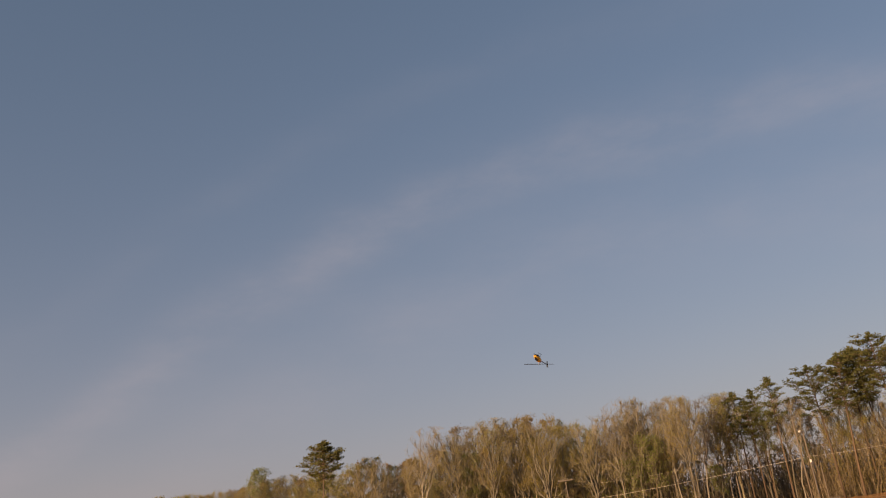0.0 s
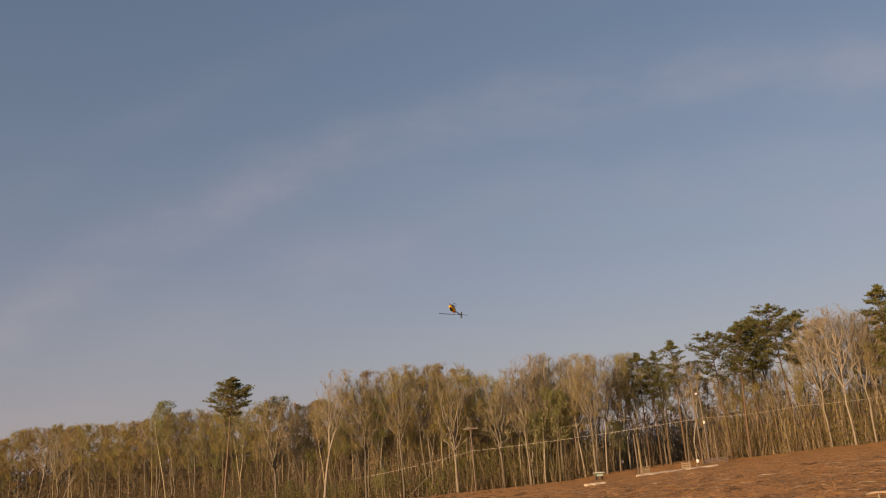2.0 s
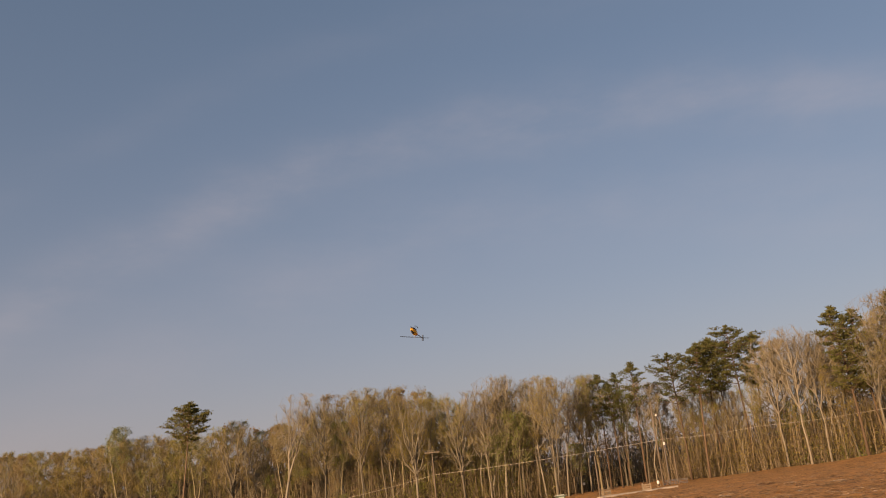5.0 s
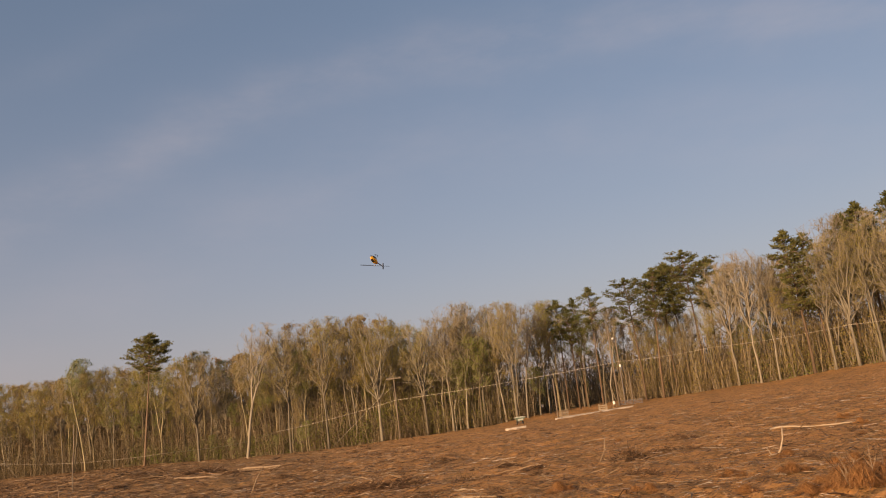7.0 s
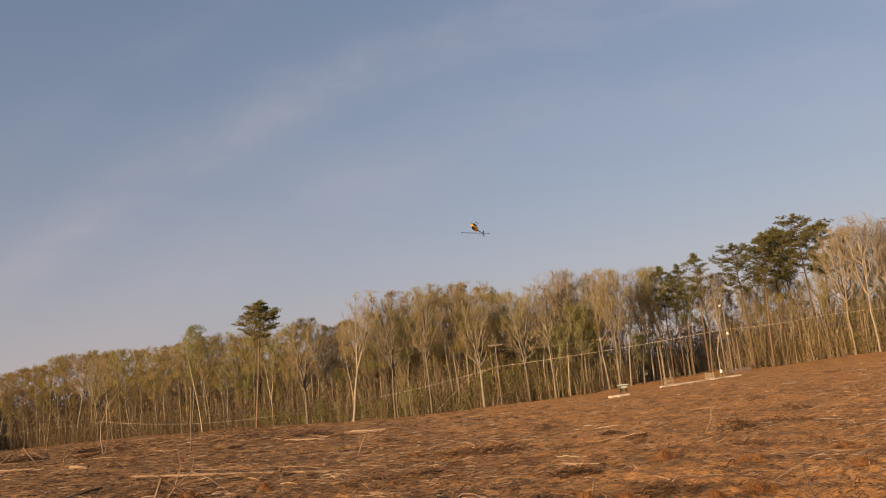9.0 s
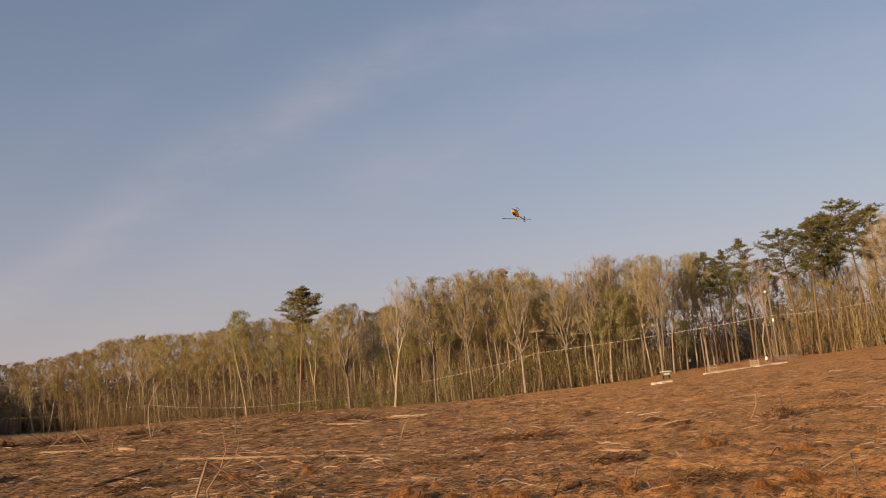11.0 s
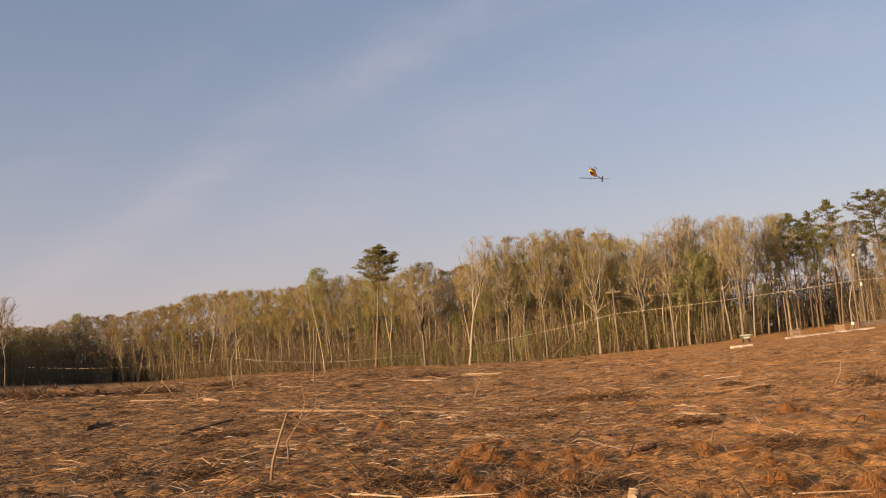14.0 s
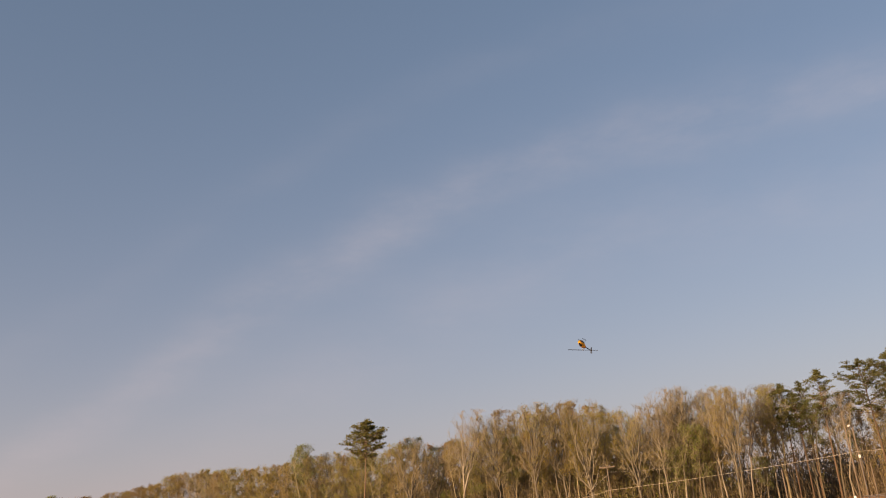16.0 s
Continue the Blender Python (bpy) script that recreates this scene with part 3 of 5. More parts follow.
def plant_woods():
    rnd = random.Random(5)
    used, far = set(), []

    def put(kinds, weights, place, az, share):
        t = rnd.choices(kinds, weights)[0]
        turn = rnd.uniform(0, 6.28)
        size = fitting(t, place, az, share)
        if t in used:
            return repeat(t, place, turn, size)
        used.add(t)
        return stand(t, place, turn, size)

    # trees left of -45 are out of view, added to shade the far-left wood
    for row, depth in enumerate((1.0, 5.0, 11.0, 19.0, 33.0, 47.0)):
        az = -44.0 if row in (1, 3) else -74.0
        while az < (43 if row < 4 else -40):
            d = edge(az) + depth + rnd.uniform(-1.8, 2.2)
            near = az > -24 and row < 2
            place = at(az, d)
            share = (rnd.uniform(0.74, 0.99), rnd.uniform(0.84, 1.0), rnd.uniform(0.88, 1.0))[row] if row < 3 else rnd.uniform(0.86, 0.97)
            if az < -14:
                share = 0.9 + (share - 0.74) * 0.4
            if row > 1 and 4.5 < az < 28.0:
                share *= 0.82
            if row >= 3 or az < -45:
                which = rnd.randint(0, 1)
                far.append((which, Matrix.Translation(place) @ Matrix.Rotation(rnd.uniform(0, 6.28), 4, "Z") @ Matrix.Scale(fitting(deep[which], place, az, share), 4)))
            elif near:
                put(front, (5, 5, 4, 3, 1, 1, 2, 0) if az < 4 else (1, 1, 2, 2, 7, 2, 5, 0), place, az, share)
            else:
                put(back, (1, 1, 6, 3) if az < -26 else (4, 4, 3, 1) if az < 5 else (2, 2, 2, 6), place, az, share)
            step = (3.4, 3.6, 4.6, 6.0, 5.5, 5.5)[row] * rnd.uniform(0.6, 1.4)
            if az < -45:
                step *= 2.0 if az > -62 else 2.4
            elif az > 4 and row < 2:
                step *= 1.35
            az += math.degrees(step / d)
    # lower trees that close the gaps between the boles
    az = -30.0
    while az < 34:
        if not 11.5 < az < 17.0:
            place = at(az, edge(az) + rnd.uniform(0.5, 9))
            put(front[:1] + front[4:], (2, 2, 2, 1, 6), place, az, rnd.uniform(0.36, 0.72))
        az += rnd.uniform(0.55, 1.25)
    joined = thing("deep_wood", "hardwoods in olive leaf deeper in the wood, and unseen shade trees to the left", "trees", kind="stuff")
    for name in ("trunk", "twig_canopy", "crown"):
        verts, faces, base, mat = [], [], 0, None
        for which, m in far:
            me = [c for c in deep[which].children if c.name.split(".")[0] == name][0].data
            mat = me.materials[0]
            co = np.empty(len(me.vertices) * 3)
            me.vertices.foreach_get("co", co)
            mm = np.array(m)
            co = co.reshape(-1, 3) @ mm[:3, :3].T + mm[:3, 3]
            verts += co.tolist()
            faces += [tuple(base + i for i in p.vertices) for p in me.polygons]
            base += len(co)
        me = bpy.data.meshes.new(name)
        me.from_pydata(verts, [], faces)
        me.materials.append(mat)
        me.update()
        tagged(part(name, me, mat, joined), kind="stuff")
    for t in deep:
        for c in list(t.children):
            bpy.data.objects.remove(c)
        bpy.data.objects.remove(t)


plant_woods()

# named trees at the wood's edge
stand(pine(31, 24.3, 0.71, 4.9, 64, 16, 9, 0.2, rise=(-0.15, 0.3), dome=0.2, bark=M_REDPINE, lean_x=0.09, label="lone tall pine with bare reddish trunk above the hardwoods"), at(-13.1, 168), 0.0)
stand(hardwood(32, 21.5, 500, 0.13, 0.46, 3.9, 0.22, fork=0.36, limbs=14, boughs=7, twigs=9, lean_x=0.17, crook=1.8, stout=1.3, thin=0.3, vase=0.7, bark=M_PALE, name="pale_forked_tree", label="pale-barked forked tree with bare upper branches"), at(-7.0, 146), 0.0)
big = pine(33, 23.0, 0.60, 4.4, 40, 14, 9, 0.2, rise=(0.0, 0.45), label="tall dark pine with ragged flat-topped crown at the wood's edge")
stand(big, at(22.4, 142), 0.3, 0.99)
for az, d, s in ((18.6, 141, 0.86), (19.7, 140, 0.90), (20.6, 143, 0.92), (21.5, 144, 0.95), (23.2, 144, 0.93)):
    repeat(big, at(az, d), az * 1.7, s)
mid = pine(34, 19.8, 0.62, 2.8, 24, 9, 8, 0.15, dome=0.4, label="slim pine among the hardwoods of the wood's edge")
stand(mid, at(15.9, 144), 1.0)
for az, d, s in ((13.7, 146, 0.95), (14.9, 149, 0.95), (14.4, 144, 0.85)):
    repeat(mid, at(az, d), az, s)
full = pine(35, 20.6, 0.40, 3.9, 48, 13, 9, 0.2, label="dense dark pine closing the corner of the wood")
stand(full, at(28.7, 128), 0.0, 1.0)
for az, d, s in ((29.7, 131, 0.97), (31.5, 131, 1.04), (33.0, 130, 1.08), (34.3, 129, 1.1), (36.9, 127, 1.1), (39.0, 126, 1.1)):
    repeat(full, at(az, d), az * 2.1, s)
bare = hardwood(38, 19.6, 450, 0.11, 0.36, 3.8, 0.15, limbs=13, boughs=7, twigs=6, thin=0.45, crook=1.9, stout=2.0, vase=0.4, bark=M_PALE, name="bare_tree", label="tall grey bare tree with a fan of fine twigs")
stand(bare, at(25.6, 134), 0.0, 1.0)
for az, d, k in ((24.3, 137, 1.0), (26.7, 133, 1.0), (25.0, 140, 0.97), (27.6, 135, 0.97), (26.2, 141, 0.98), (7.1, 139, 1.0), (7.6, 142, 0.97), (9.6, 141, 0.98), (12.5, 146, 1.0), (13.5, 149, 0.97), (5.6, 141, 1.0), (11.0, 140, 0.96), (30.9, 129, 1.06), (31.7, 130, 1.05), (32.4, 131, 1.04), (33.6, 128, 1.02), (-35.2, 244, 1.5)):
    place = at(az, d)
    repeat(bare, place, az * 1.3, fitting(bare, place, az, k))
broad = hardwood(39, 20.0, 2300, 0.14, 0.30, 5.0, 0.2, fork=0.3, limbs=14, twigs=8, bark=M_TANBARK, crook=2.0, stout=1.8, vase=0.8, label="broad pale-limbed hardwood with crooked spreading limbs")
broad_two = hardwood(40, 20.0, 2200, 0.14, 0.34, 4.2, 0.18, limbs=13, twigs=8, bark=M_TANBARK, crook=2.2, stout=1.7, lean_x=-0.04, vase=0.5, label="crooked pale-barked hardwood in thin leaf")
placed = set()
for t, az, d, k, g in ((broad, 1.5, 138.5, 1.0, 0.0), (broad_two, -4.3, 146.5, 0.98, 0.0), (broad_two, -1.9, 141, 1.0, 2.0), (broad, -3.1, 149, 0.98, 1.1), (broad, 4.5, 139, 0.98, 2.6), (broad_two, 6.2, 138, 0.97, 4.0), (broad_two, 10.3, 135, 0.98, 0.3), (broad, 8.3, 141, 1.0, 3.7), (broad_two, 0.0, 143, 1.0, 3.1), (broad, -9.9, 164, 1.0, 0.7), (broad_two, 29.9, 126, 0.9, 1.0), (broad, 31.2, 125, 0.94, 2.0), (broad_two, 32.6, 124, 0.95, 3.0), (broad, 33.9, 123, 0.96, 4.0), (broad_two, 35.3, 122, 0.95, 5.0)):
    place = at(az, d)
    (repeat if t in placed else stand)(t, place, g, fitting(t, place, az, k))
    placed.add(t)
green = hardwood(36, 13.0, 3000, 0.18, 0.22, 3.0, 0.14, leaf_mat=M_GREENLEAF, label="small dense green tree in front of the hardwoods", name="green_tree")
stand(green, at(8.0, 138.6), 0.0, 1.08)
for az, d, s in ((6.6, 139, 0.85), (-3.1, 143, 0.38), (-3.6, 143.5, 0.3), (-9.0, 161, 0.34), (-7.9, 158, 0.28), (-5.2, 148, 0.25), (11.8, 143, 0.6), (1.5, 141.5, 0.42)):
    repeat(green, at(az, d), az, s)
parted = hardwood(41, 20.0, 3600, 0.14, 0.42, 3.6, 0.16, fork=0.035, limbs=12, boughs=6, twigs=6, bark=M_TANBARK, crook=1.5, label="tan-barked hardwood parted into two stems at the ground", name="parted_tree")
stand(parted, at(10.4, 132), 0.2, fitting(parted, at(10.4, 132), 10.4, 0.97))
spire = hardwood(37, 20.8, 3600, 0.19, 0.55, 2.3, 0.15, leaf_mat=M_PALELEAF, label="taller tree with fresh light green top", name="green_topped_tree")
stand(spire, at(-16.4, 190), 0.0, 1.06)
repeat(spire, at(-31.2, 288), 1.0, 1.02)


def brush(name, count, reach, height, size, label, seed, leaf_share=1.0, lo=-45, hi=44, start=0.5, leaf_mat=M_BRUSH):
    """Saplings and undergrowth between the trunks."""
    rnd = random.Random(seed)
    stems, leaves = Acc(), Acc()
    for _ in range(count):
        az = rnd.uniform(lo, hi)
        d = edge(az) + start + reach * rnd.random() ** 1.3
        if 11.5 < az < 16.8 and d < edge(az) + 9:
            continue
        p = at(az, d, -0.1)
        h = height * rnd.uniform(0.25, 1.0)
        pts = bent(p, Vector((rnd.gauss(0, 0.1), rnd.gauss(0, 0.1), 1)), h, 3, rnd, 0.07)
        r0 = rnd.uniform(0.02, 0.055) * (0.6 + h / height)
        stems.tube(pts, [r0, r0 * 0.8, r0 * 0.55, r0 * 0.2], 3, cap=False)
        for _ in range(int(rnd.uniform(2, 16) * leaf_share)):
            q = rnd.randint(0, 2)
            c = pts[q].lerp(pts[q + 1], rnd.random())
            leaves.leaf(c + Vector((rnd.gauss(0, 0.6), rnd.gauss(0, 0.6), rnd.gauss(0, 0.5))), size * rnd.uniform(0.5, 1.4), rnd)
    ob = thing(name, label, "undergrowth", kind="stuff")
    tagged(part("stem_thicket", stems, M_STEM, ob), kind="stuff")
    tagged(part("leaf_thicket", leaves, leaf_mat, ob), kind="stuff")


brush("understorey", 3300, 30, 11.0, 0.2, "thin saplings and brush between the tree trunks", 41, 4.0, lo=-27, start=-0.5)
brush("pole_thicket", 1000, 22, 15.0, 0.25, "close-set thin grey poles of young trees", 46, 1.2, lo=-45, hi=2, start=0.0)
brush("pole_thicket", 260, 18, 14.0, 0.22, "close-set thin grey poles of young trees", 47, 1.2, lo=2, hi=30, start=0.0)
brush("far_woods", 3000, 45, 18.0, 1.1, "deeper wood of thin trunks behind the edge", 42, 5.5, lo=-45, hi=9, start=26, leaf_mat=M_DUSK)
brush("far_woods", 2200, 40, 11.0, 0.55, "deeper wood of thin trunks behind the edge", 45, 3.0, lo=9, hi=44, start=22, leaf_mat=M_DUSK)
brush("far_woods", 800, 40, 21.0, 0.8, "deeper wood of thin trunks behind the edge", 53, 6.0, lo=-46, hi=-29, start=30, leaf_mat=M_DUSK)
brush("far_woods", 1100, 22, 9.0, 0.4, "brown twiggy brush at the foot of the far wood", 52, 5.0, lo=-45, hi=-29.5, start=1.0, leaf_mat=M_DUSK)
brush("low_brush", 1500, 7, 4.5, 0.2, "low tan and olive brush along the wood's edge", 48, 4.0, lo=-25, hi=11, start=-1.5)
brush("low_brush", 450, 6, 4.0, 0.2, "low tan and olive brush along the wood's edge", 49, 4.0, lo=17.5, hi=38, start=-1.0)
brush("leafy_midstorey", 420, 9, 10.0, 0.2, "olive-leaved saplings filling the wood's edge", 50, 7.0, lo=18.5, hi=37, start=-1.0, leaf_mat=M_LEAF)
brush("leafy_midstorey", 260, 8, 8.0, 0.2, "olive-leaved saplings filling the wood's edge", 51, 7.0, lo=-3, hi=10, start=-0.5, leaf_mat=M_LEAF)
brush("green_undergrowth", 360, 6, 4.0, 0.2, "leafy green bushes at the foot of the trees", 43, 5.0, lo=-14, hi=1, start=-1.0, leaf_mat=M_GREENLEAF)
brush("green_undergrowth", 160, 8, 4.0, 0.22, "leafy green bushes at the foot of the trees", 44, 4.0, lo=24, hi=38, start=-1.0, leaf_mat=M_GREENLEAF)


# ---------- power line along the wood's edge ----------
def aim(az, el, d):
    """The place d metres off at that bearing and height angle from the eye."""
    return Vector((d * math.sin(radians(az)), d * math.cos(radians(az)), EYE + d * math.tan(radians(el))))


def pole_thing(az, d, tall, girth, label, name="utility_pole"):
    p = at(az, d)
    ob = thing(name, label, "utility pole", m=Matrix.Translation(p))
    a = Acc()
    a.tube([Vector((0, 0, -0.4)), Vector((0.02, 0, tall * 0.5)), Vector((0, 0, tall))], [girth, girth * 0.9, girth * 0.72], 9)
    part("post", a, M_POLE, ob, smooth=True)
    return ob


lamp_pole = pole_thing(17.25, 131, 9.75, 0.13, "weathered wooden pole with a white lamp head and meter box")
a = Acc()
a.tube([Vector((0, 0, 9.4)), Vector((-0.2, -0.2, 9.7)), Vector((-0.4, -0.35, 9.78))], [0.03, 0.03, 0.03], 6)
part("lamp_arm", a, M_STEEL, lamp_pole)
a = Acc()
a.tube([Vector((-0.32, -0.3, 9.8)), Vector((-0.42, -0.38, 9.78)), Vector((-0.62, -0.5, 9.68)), Vector((-0.66, -0.53, 9.6))], [0.06, 0.12, 0.15, 0.08], 8)
part("lamp_head", a, M_WHITE, lamp_pole, "white lamp head", smooth=True)
a = Acc()
a.box((-0.11, -0.32, 5.5), (0.11, -0.13, 5.9))
a.box((-0.08, -0.35, 5.55), (0.08, -0.32, 5.75))
part("meter_box", a, M_WHITE, lamp_pole, "white meter box")
a = Acc()
a.box((-0.03, -0.2, 1.5), (0.03, -0.13, 5.45))
part("conduit", a, M_STEEL, lamp_pole)

cross_pole = pole_thing(2.65, 137, 9.6, 0.12, "wooden pole with a short crossarm and guy wire")
a = Acc()
a.box((-1.15, -0.28, 9.25), (1.15, -0.16, 9.42))
part("crossarm", a, M_POLE, cross_pole)
for x in (-1.0, -0.4, 0.4, 1.0):
    a = Acc()
    a.tube([Vector((x, -0.22, 9.42)), Vector((x, -0.22, 9.52)), Vector((x, -0.22, 9.62))], [0.05, 0.07, 0.03], 8)
    part("insulator", a, M_STEEL, cross_pole)
pole_thing(17.75, 131, 4.6, 0.09, "short grey post beside the lamp pole", "wooden_post")
pole_thing(12.9, 117, 5.2, 0.10, "bare broken-off trunk standing beside the crates", "wooden_post")
pole_thing(16.85, 130, 11.2, 0.12, "slim bare trunk standing beside the lamp pole", "wooden_post")


def wire(name, ends, radius, label, sag=0.4):
    curve = bpy.data.curves.new(name, "CURVE")
    curve.dimensions, curve.bevel_depth, curve.bevel_resolution = "3D", radius, 1
    pts = []
    for (a0, e0, d0), (a1, e1, d1) in zip(ends, ends[1:]):
        p, q = aim(a0, e0, d0), aim(a1, e1, d1)
        for i in range(12):
            t = i / 12
            pts.append(p.lerp(q, t) - Vector((0, 0, sag * 4 * t * (1 - t))))
    pts.append(aim(*ends[-1]))
    s = curve.splines.new("POLY")
    s.points.add(len(pts) - 1)
    for i, p in enumerate(pts):
        s.points[i].co = (*p, 1)
    curve.materials.append(M_WIRE)
    me = bpy.data.meshes.new_from_object(bpy.data.objects.new(name, curve))
    return tagged(new(name, me), label, "cable")


wire("power_line", [(-5.2, 0.85, 136), (2.65, 1.95, 136), (17.25, 2.62, 130.8)], 0.021, "sunlit service cable strung along the wood's edge", 0.25)
wire("power_line", [(17.25, 2.62, 130.8), (23.0, 2.72, 129), (31.0, 2.9, 118), (42, 3.0, 116)], 0.014, "thinner service cable leading away from the lamp pole", 0.25)
wire("power_line", [(-34, 1.5, 104), (-22.25, 1.15, 79)], 0.0035, "slack sunlit cable hanging low before the wood", 0.45)
wire("power_line", [(-22.25, 1.15, 79), (-11.6, 0.40, 74), (-5.2, 0.85, 136)], 0.008, "slack sunlit cable caught on a dead sapling", 0.45)
wire("power_line", [(2.65, 3.05, 136.8), (9.5, 2.95, 135), (17.25, 3.3, 130.9)], 0.007, "thin upper cable between the poles", 0.3)
wire("guy_wire", [(2.65, 2.9, 136.7), (1.5, 2.1, 136), (-1.6, -0.45, 134.5)], 0.016, "taut guy wire running down to the ground", 0.0)


# ---------- the yard corner by the poles ----------
def gravel(name, ends, width, label):
    rnd = random.Random(len(ends) * 7)
    verts, faces = [], []
    pts = []
    for (a0, d0), (a1, d1) in zip(ends, ends[1:]):
        for i in range(10):
            t = i / 10
            pts.append((a0 + (a1 - a0) * t, d0 + (d1 - d0) * t))
    pts.append(ends[-1])
    for i, (az, d) in enumerate(pts):
        u = i / (len(pts) - 1)
        w = width * math.sin(math.pi * min(max(u, 0.02), 0.98)) ** 0.5 * (0.85 + 0.25 * math.sin(i * 0.7) + 0.1 * math.sin(i * 1.9))
        for q, h in ((-1, -0.2), (-0.55, 0.13), (0, 0.22), (0.55, 0.2), (1, -0.2)):
            verts.append(tuple(at(az, d + q * w, h + 0.02 + rnd.uniform(-0.015, 0.015))))
    for i in range(len(pts) - 1):
        for q in range(4):
            b = i * 5 + q
            faces.append((b, b + 5, b + 6, b + 1))
    me = bpy.data.meshes.new(name)
    me.from_pydata(verts, [], faces)
    me.materials.append(M_SAND)
    me.polygons.foreach_set("use_smooth", [True] * len(faces))
    return tagged(new(name, me), label, "gravel bank", kind="structure")


gravel("track", [(12.7, 109), (13.6, 110.5), (15.0, 111), (16.4, 111), (17.7, 111.5)], 2.2, "pale low bank of gravel beside the poles")
gravel("track", [(9.45, 88), (10.1, 88.5), (10.8, 89)], 0.55, "small pale patch of gravel")


def crate(az, d, w, dp, h, slats, label, turn):
    ob = thing("wooden_crate", label, "crate", "crates by the pole", m=Matrix.Translation(at(az, d)) @ Matrix.Rotation(turn, 4, "Z"))
    for x in (-w / 2, w / 2 - 0.1):
        for y in (-dp / 2, dp / 2 - 0.1):
            a = Acc()
            a.box((x, y, -0.05), (x + 0.1, y + 0.1, h + 0.12))
            part("post", a, M_CRATE, ob)
    step = h / slats
    for i in range(slats):
        z = i * step + 0.08
        for y in (-dp / 2 - 0.03, dp / 2):
            a = Acc()
            a.box((-w / 2 - 0.05, y, z), (w / 2 + 0.05, y + 0.03, z + step * 0.7))
            part("slat", a, M_CRATE, ob)
        for x in (-w / 2 - 0.03, w / 2):
            a = Acc()
            a.box((x, -dp / 2, z), (x + 0.03, dp / 2, z + step * 0.7))
            part("slat", a, M_CRATE, ob)
    a = Acc()
    a.box((-w / 2, -dp / 2, 0.02), (w / 2, dp / 2, 0.07))
    part("base_board", a, M_CRATE, ob)
    return ob


crate(13.3, 117, 0.95, 0.8, 0.95, 4, "slatted pale wooden crate on the bare ground", 0.2)
crate(15.8, 121, 1.05, 0.8, 0.8, 3, "open slatted wooden crate beside the lamp pole", -0.15)


M_PALEGREEN = material("faded_green_paint", [(0.1, (0.280, 0.336, 0.294)), (0.5, (0.385, 0.427, 0.385)), (0.9, (0.462, 0.483, 0.448))], scale=3.0, rough=0.5, bump=0.05)


def cart(az, d):
    ob = thing("spreader_cart", "small green and white spreader cart by the wood", "cart", m=Matrix.Translation(at(az, d)) @ Matrix.Rotation(0.1, 4, "Z") @ Matrix.Scale(0.85, 4))
    a = Acc()
    rings = ((0.34, 0.26, 0.5), (0.42, 0.32, 0.62), (0.70, 0.46, 0.98), (0.72, 0.48, 1.02))
    for w, dp, z in rings:
        a.v += [Vector((x * w, y * dp, z)) for x, y in ((-1, -1), (1, -1), (1, 1), (-1, 1))]
    for r in range(len(rings) - 1):
        for q in range(4):
            b, c = r * 4 + q, r * 4 + (q + 1) % 4
            a.f.append((b, c, c + 4, b + 4))
    a.f.append((3, 2, 1, 0))
    part("hopper", a, M_GREENPAINT, ob, "dark green tapered hopper")
    a = Acc()
    a.box((-0.76, -0.52, 1.02), (0.76, 0.52, 1.09))
    a.box((-0.5, -0.36, 1.09), (0.5, 0.36, 1.17))
    part("lid", a, M_PALEGREEN, ob, "pale weathered lid")
    a = Acc()
    a.box((-0.4, -0.54, 0.62), (0.4, -0.5, 0.86), Matrix.Translation((0, 0.12, 0)))
    part("front_plate", a, M_PALEGREEN, ob, "pale front plate")
    for x in (-0.36, 0.36):
        a = Acc()
        a.box((x - 0.03, -0.3, 0.28), (x + 0.03, 0.3, 0.52))
        part("frame_rail", a, M_BLACK, ob)
    a = Acc()
    a.tube([Vector((-0.46, 0, 0.29)), Vector((0.46, 0, 0.29))], [0.03, 0.03], 8)
    part("axle", a, M_STEEL, ob)
    for x in (-0.52, 0.38):
        a = Acc()
        a.tube([Vector((x, 0, 0.29)), Vector((x + 0.03, 0, 0.29)), Vector((x + 0.11, 0, 0.29)), Vector((x + 0.14, 0, 0.29))], [0.22, 0.29, 0.29, 0.22], 16)
        wheel = part("wheel", a, M_BLACK, ob)
        a = Acc()
        a.tube([Vector((x - 0.012, 0, 0.29)), Vector((x + 0.152, 0, 0.29))], [0.11, 0.11], 10)
        part("rim", a, M_STEEL, wheel)
    a = Acc()
    a.tube([Vector((0, 0.3, 0.4)), Vector((0.1, 0.9, 0.45)), Vector((0.15, 1.25, 0.3))], [0.03, 0.03, 0.03], 6)
    part("drawbar", a, M_STEEL, ob)


cart(10.45, 110)


def tank(az, d):
    ob = thing("white_tank", "small white plastic tank standing on a wooden cradle", "tank", m=Matrix.Translation(at(az, d)) @ Matrix.Scale(0.7, 4))
    a = Acc()
    a.tube([Vector((0, 0, z)) for z in (0.62, 0.66, 1.1, 1.24, 1.29)], [0.2, 0.27, 0.27, 0.15, 0.1], 14)
    part("shell", a, M_WHITE, ob, smooth=True)
    a = Acc()
    a.tube([Vector((0, 0, 1.28)), Vector((0, 0, 1.36))], [0.11, 0.1], 10)
    part("cap", a, M_BLACK, ob)
    for x in (-0.32, 0.22):
        for y in (-0.32, 0.22):
            a = Acc()
            a.box((x, y, -0.05), (x + 0.1, y + 0.1, 0.62))
            part("leg", a, M_CRATE, ob)
    a = Acc()
    a.box((-0.4, -0.4, 0.56), (0.4, 0.4, 0.62))
    part("deck", a, M_CRATE, ob)


tank(16.55, 128)


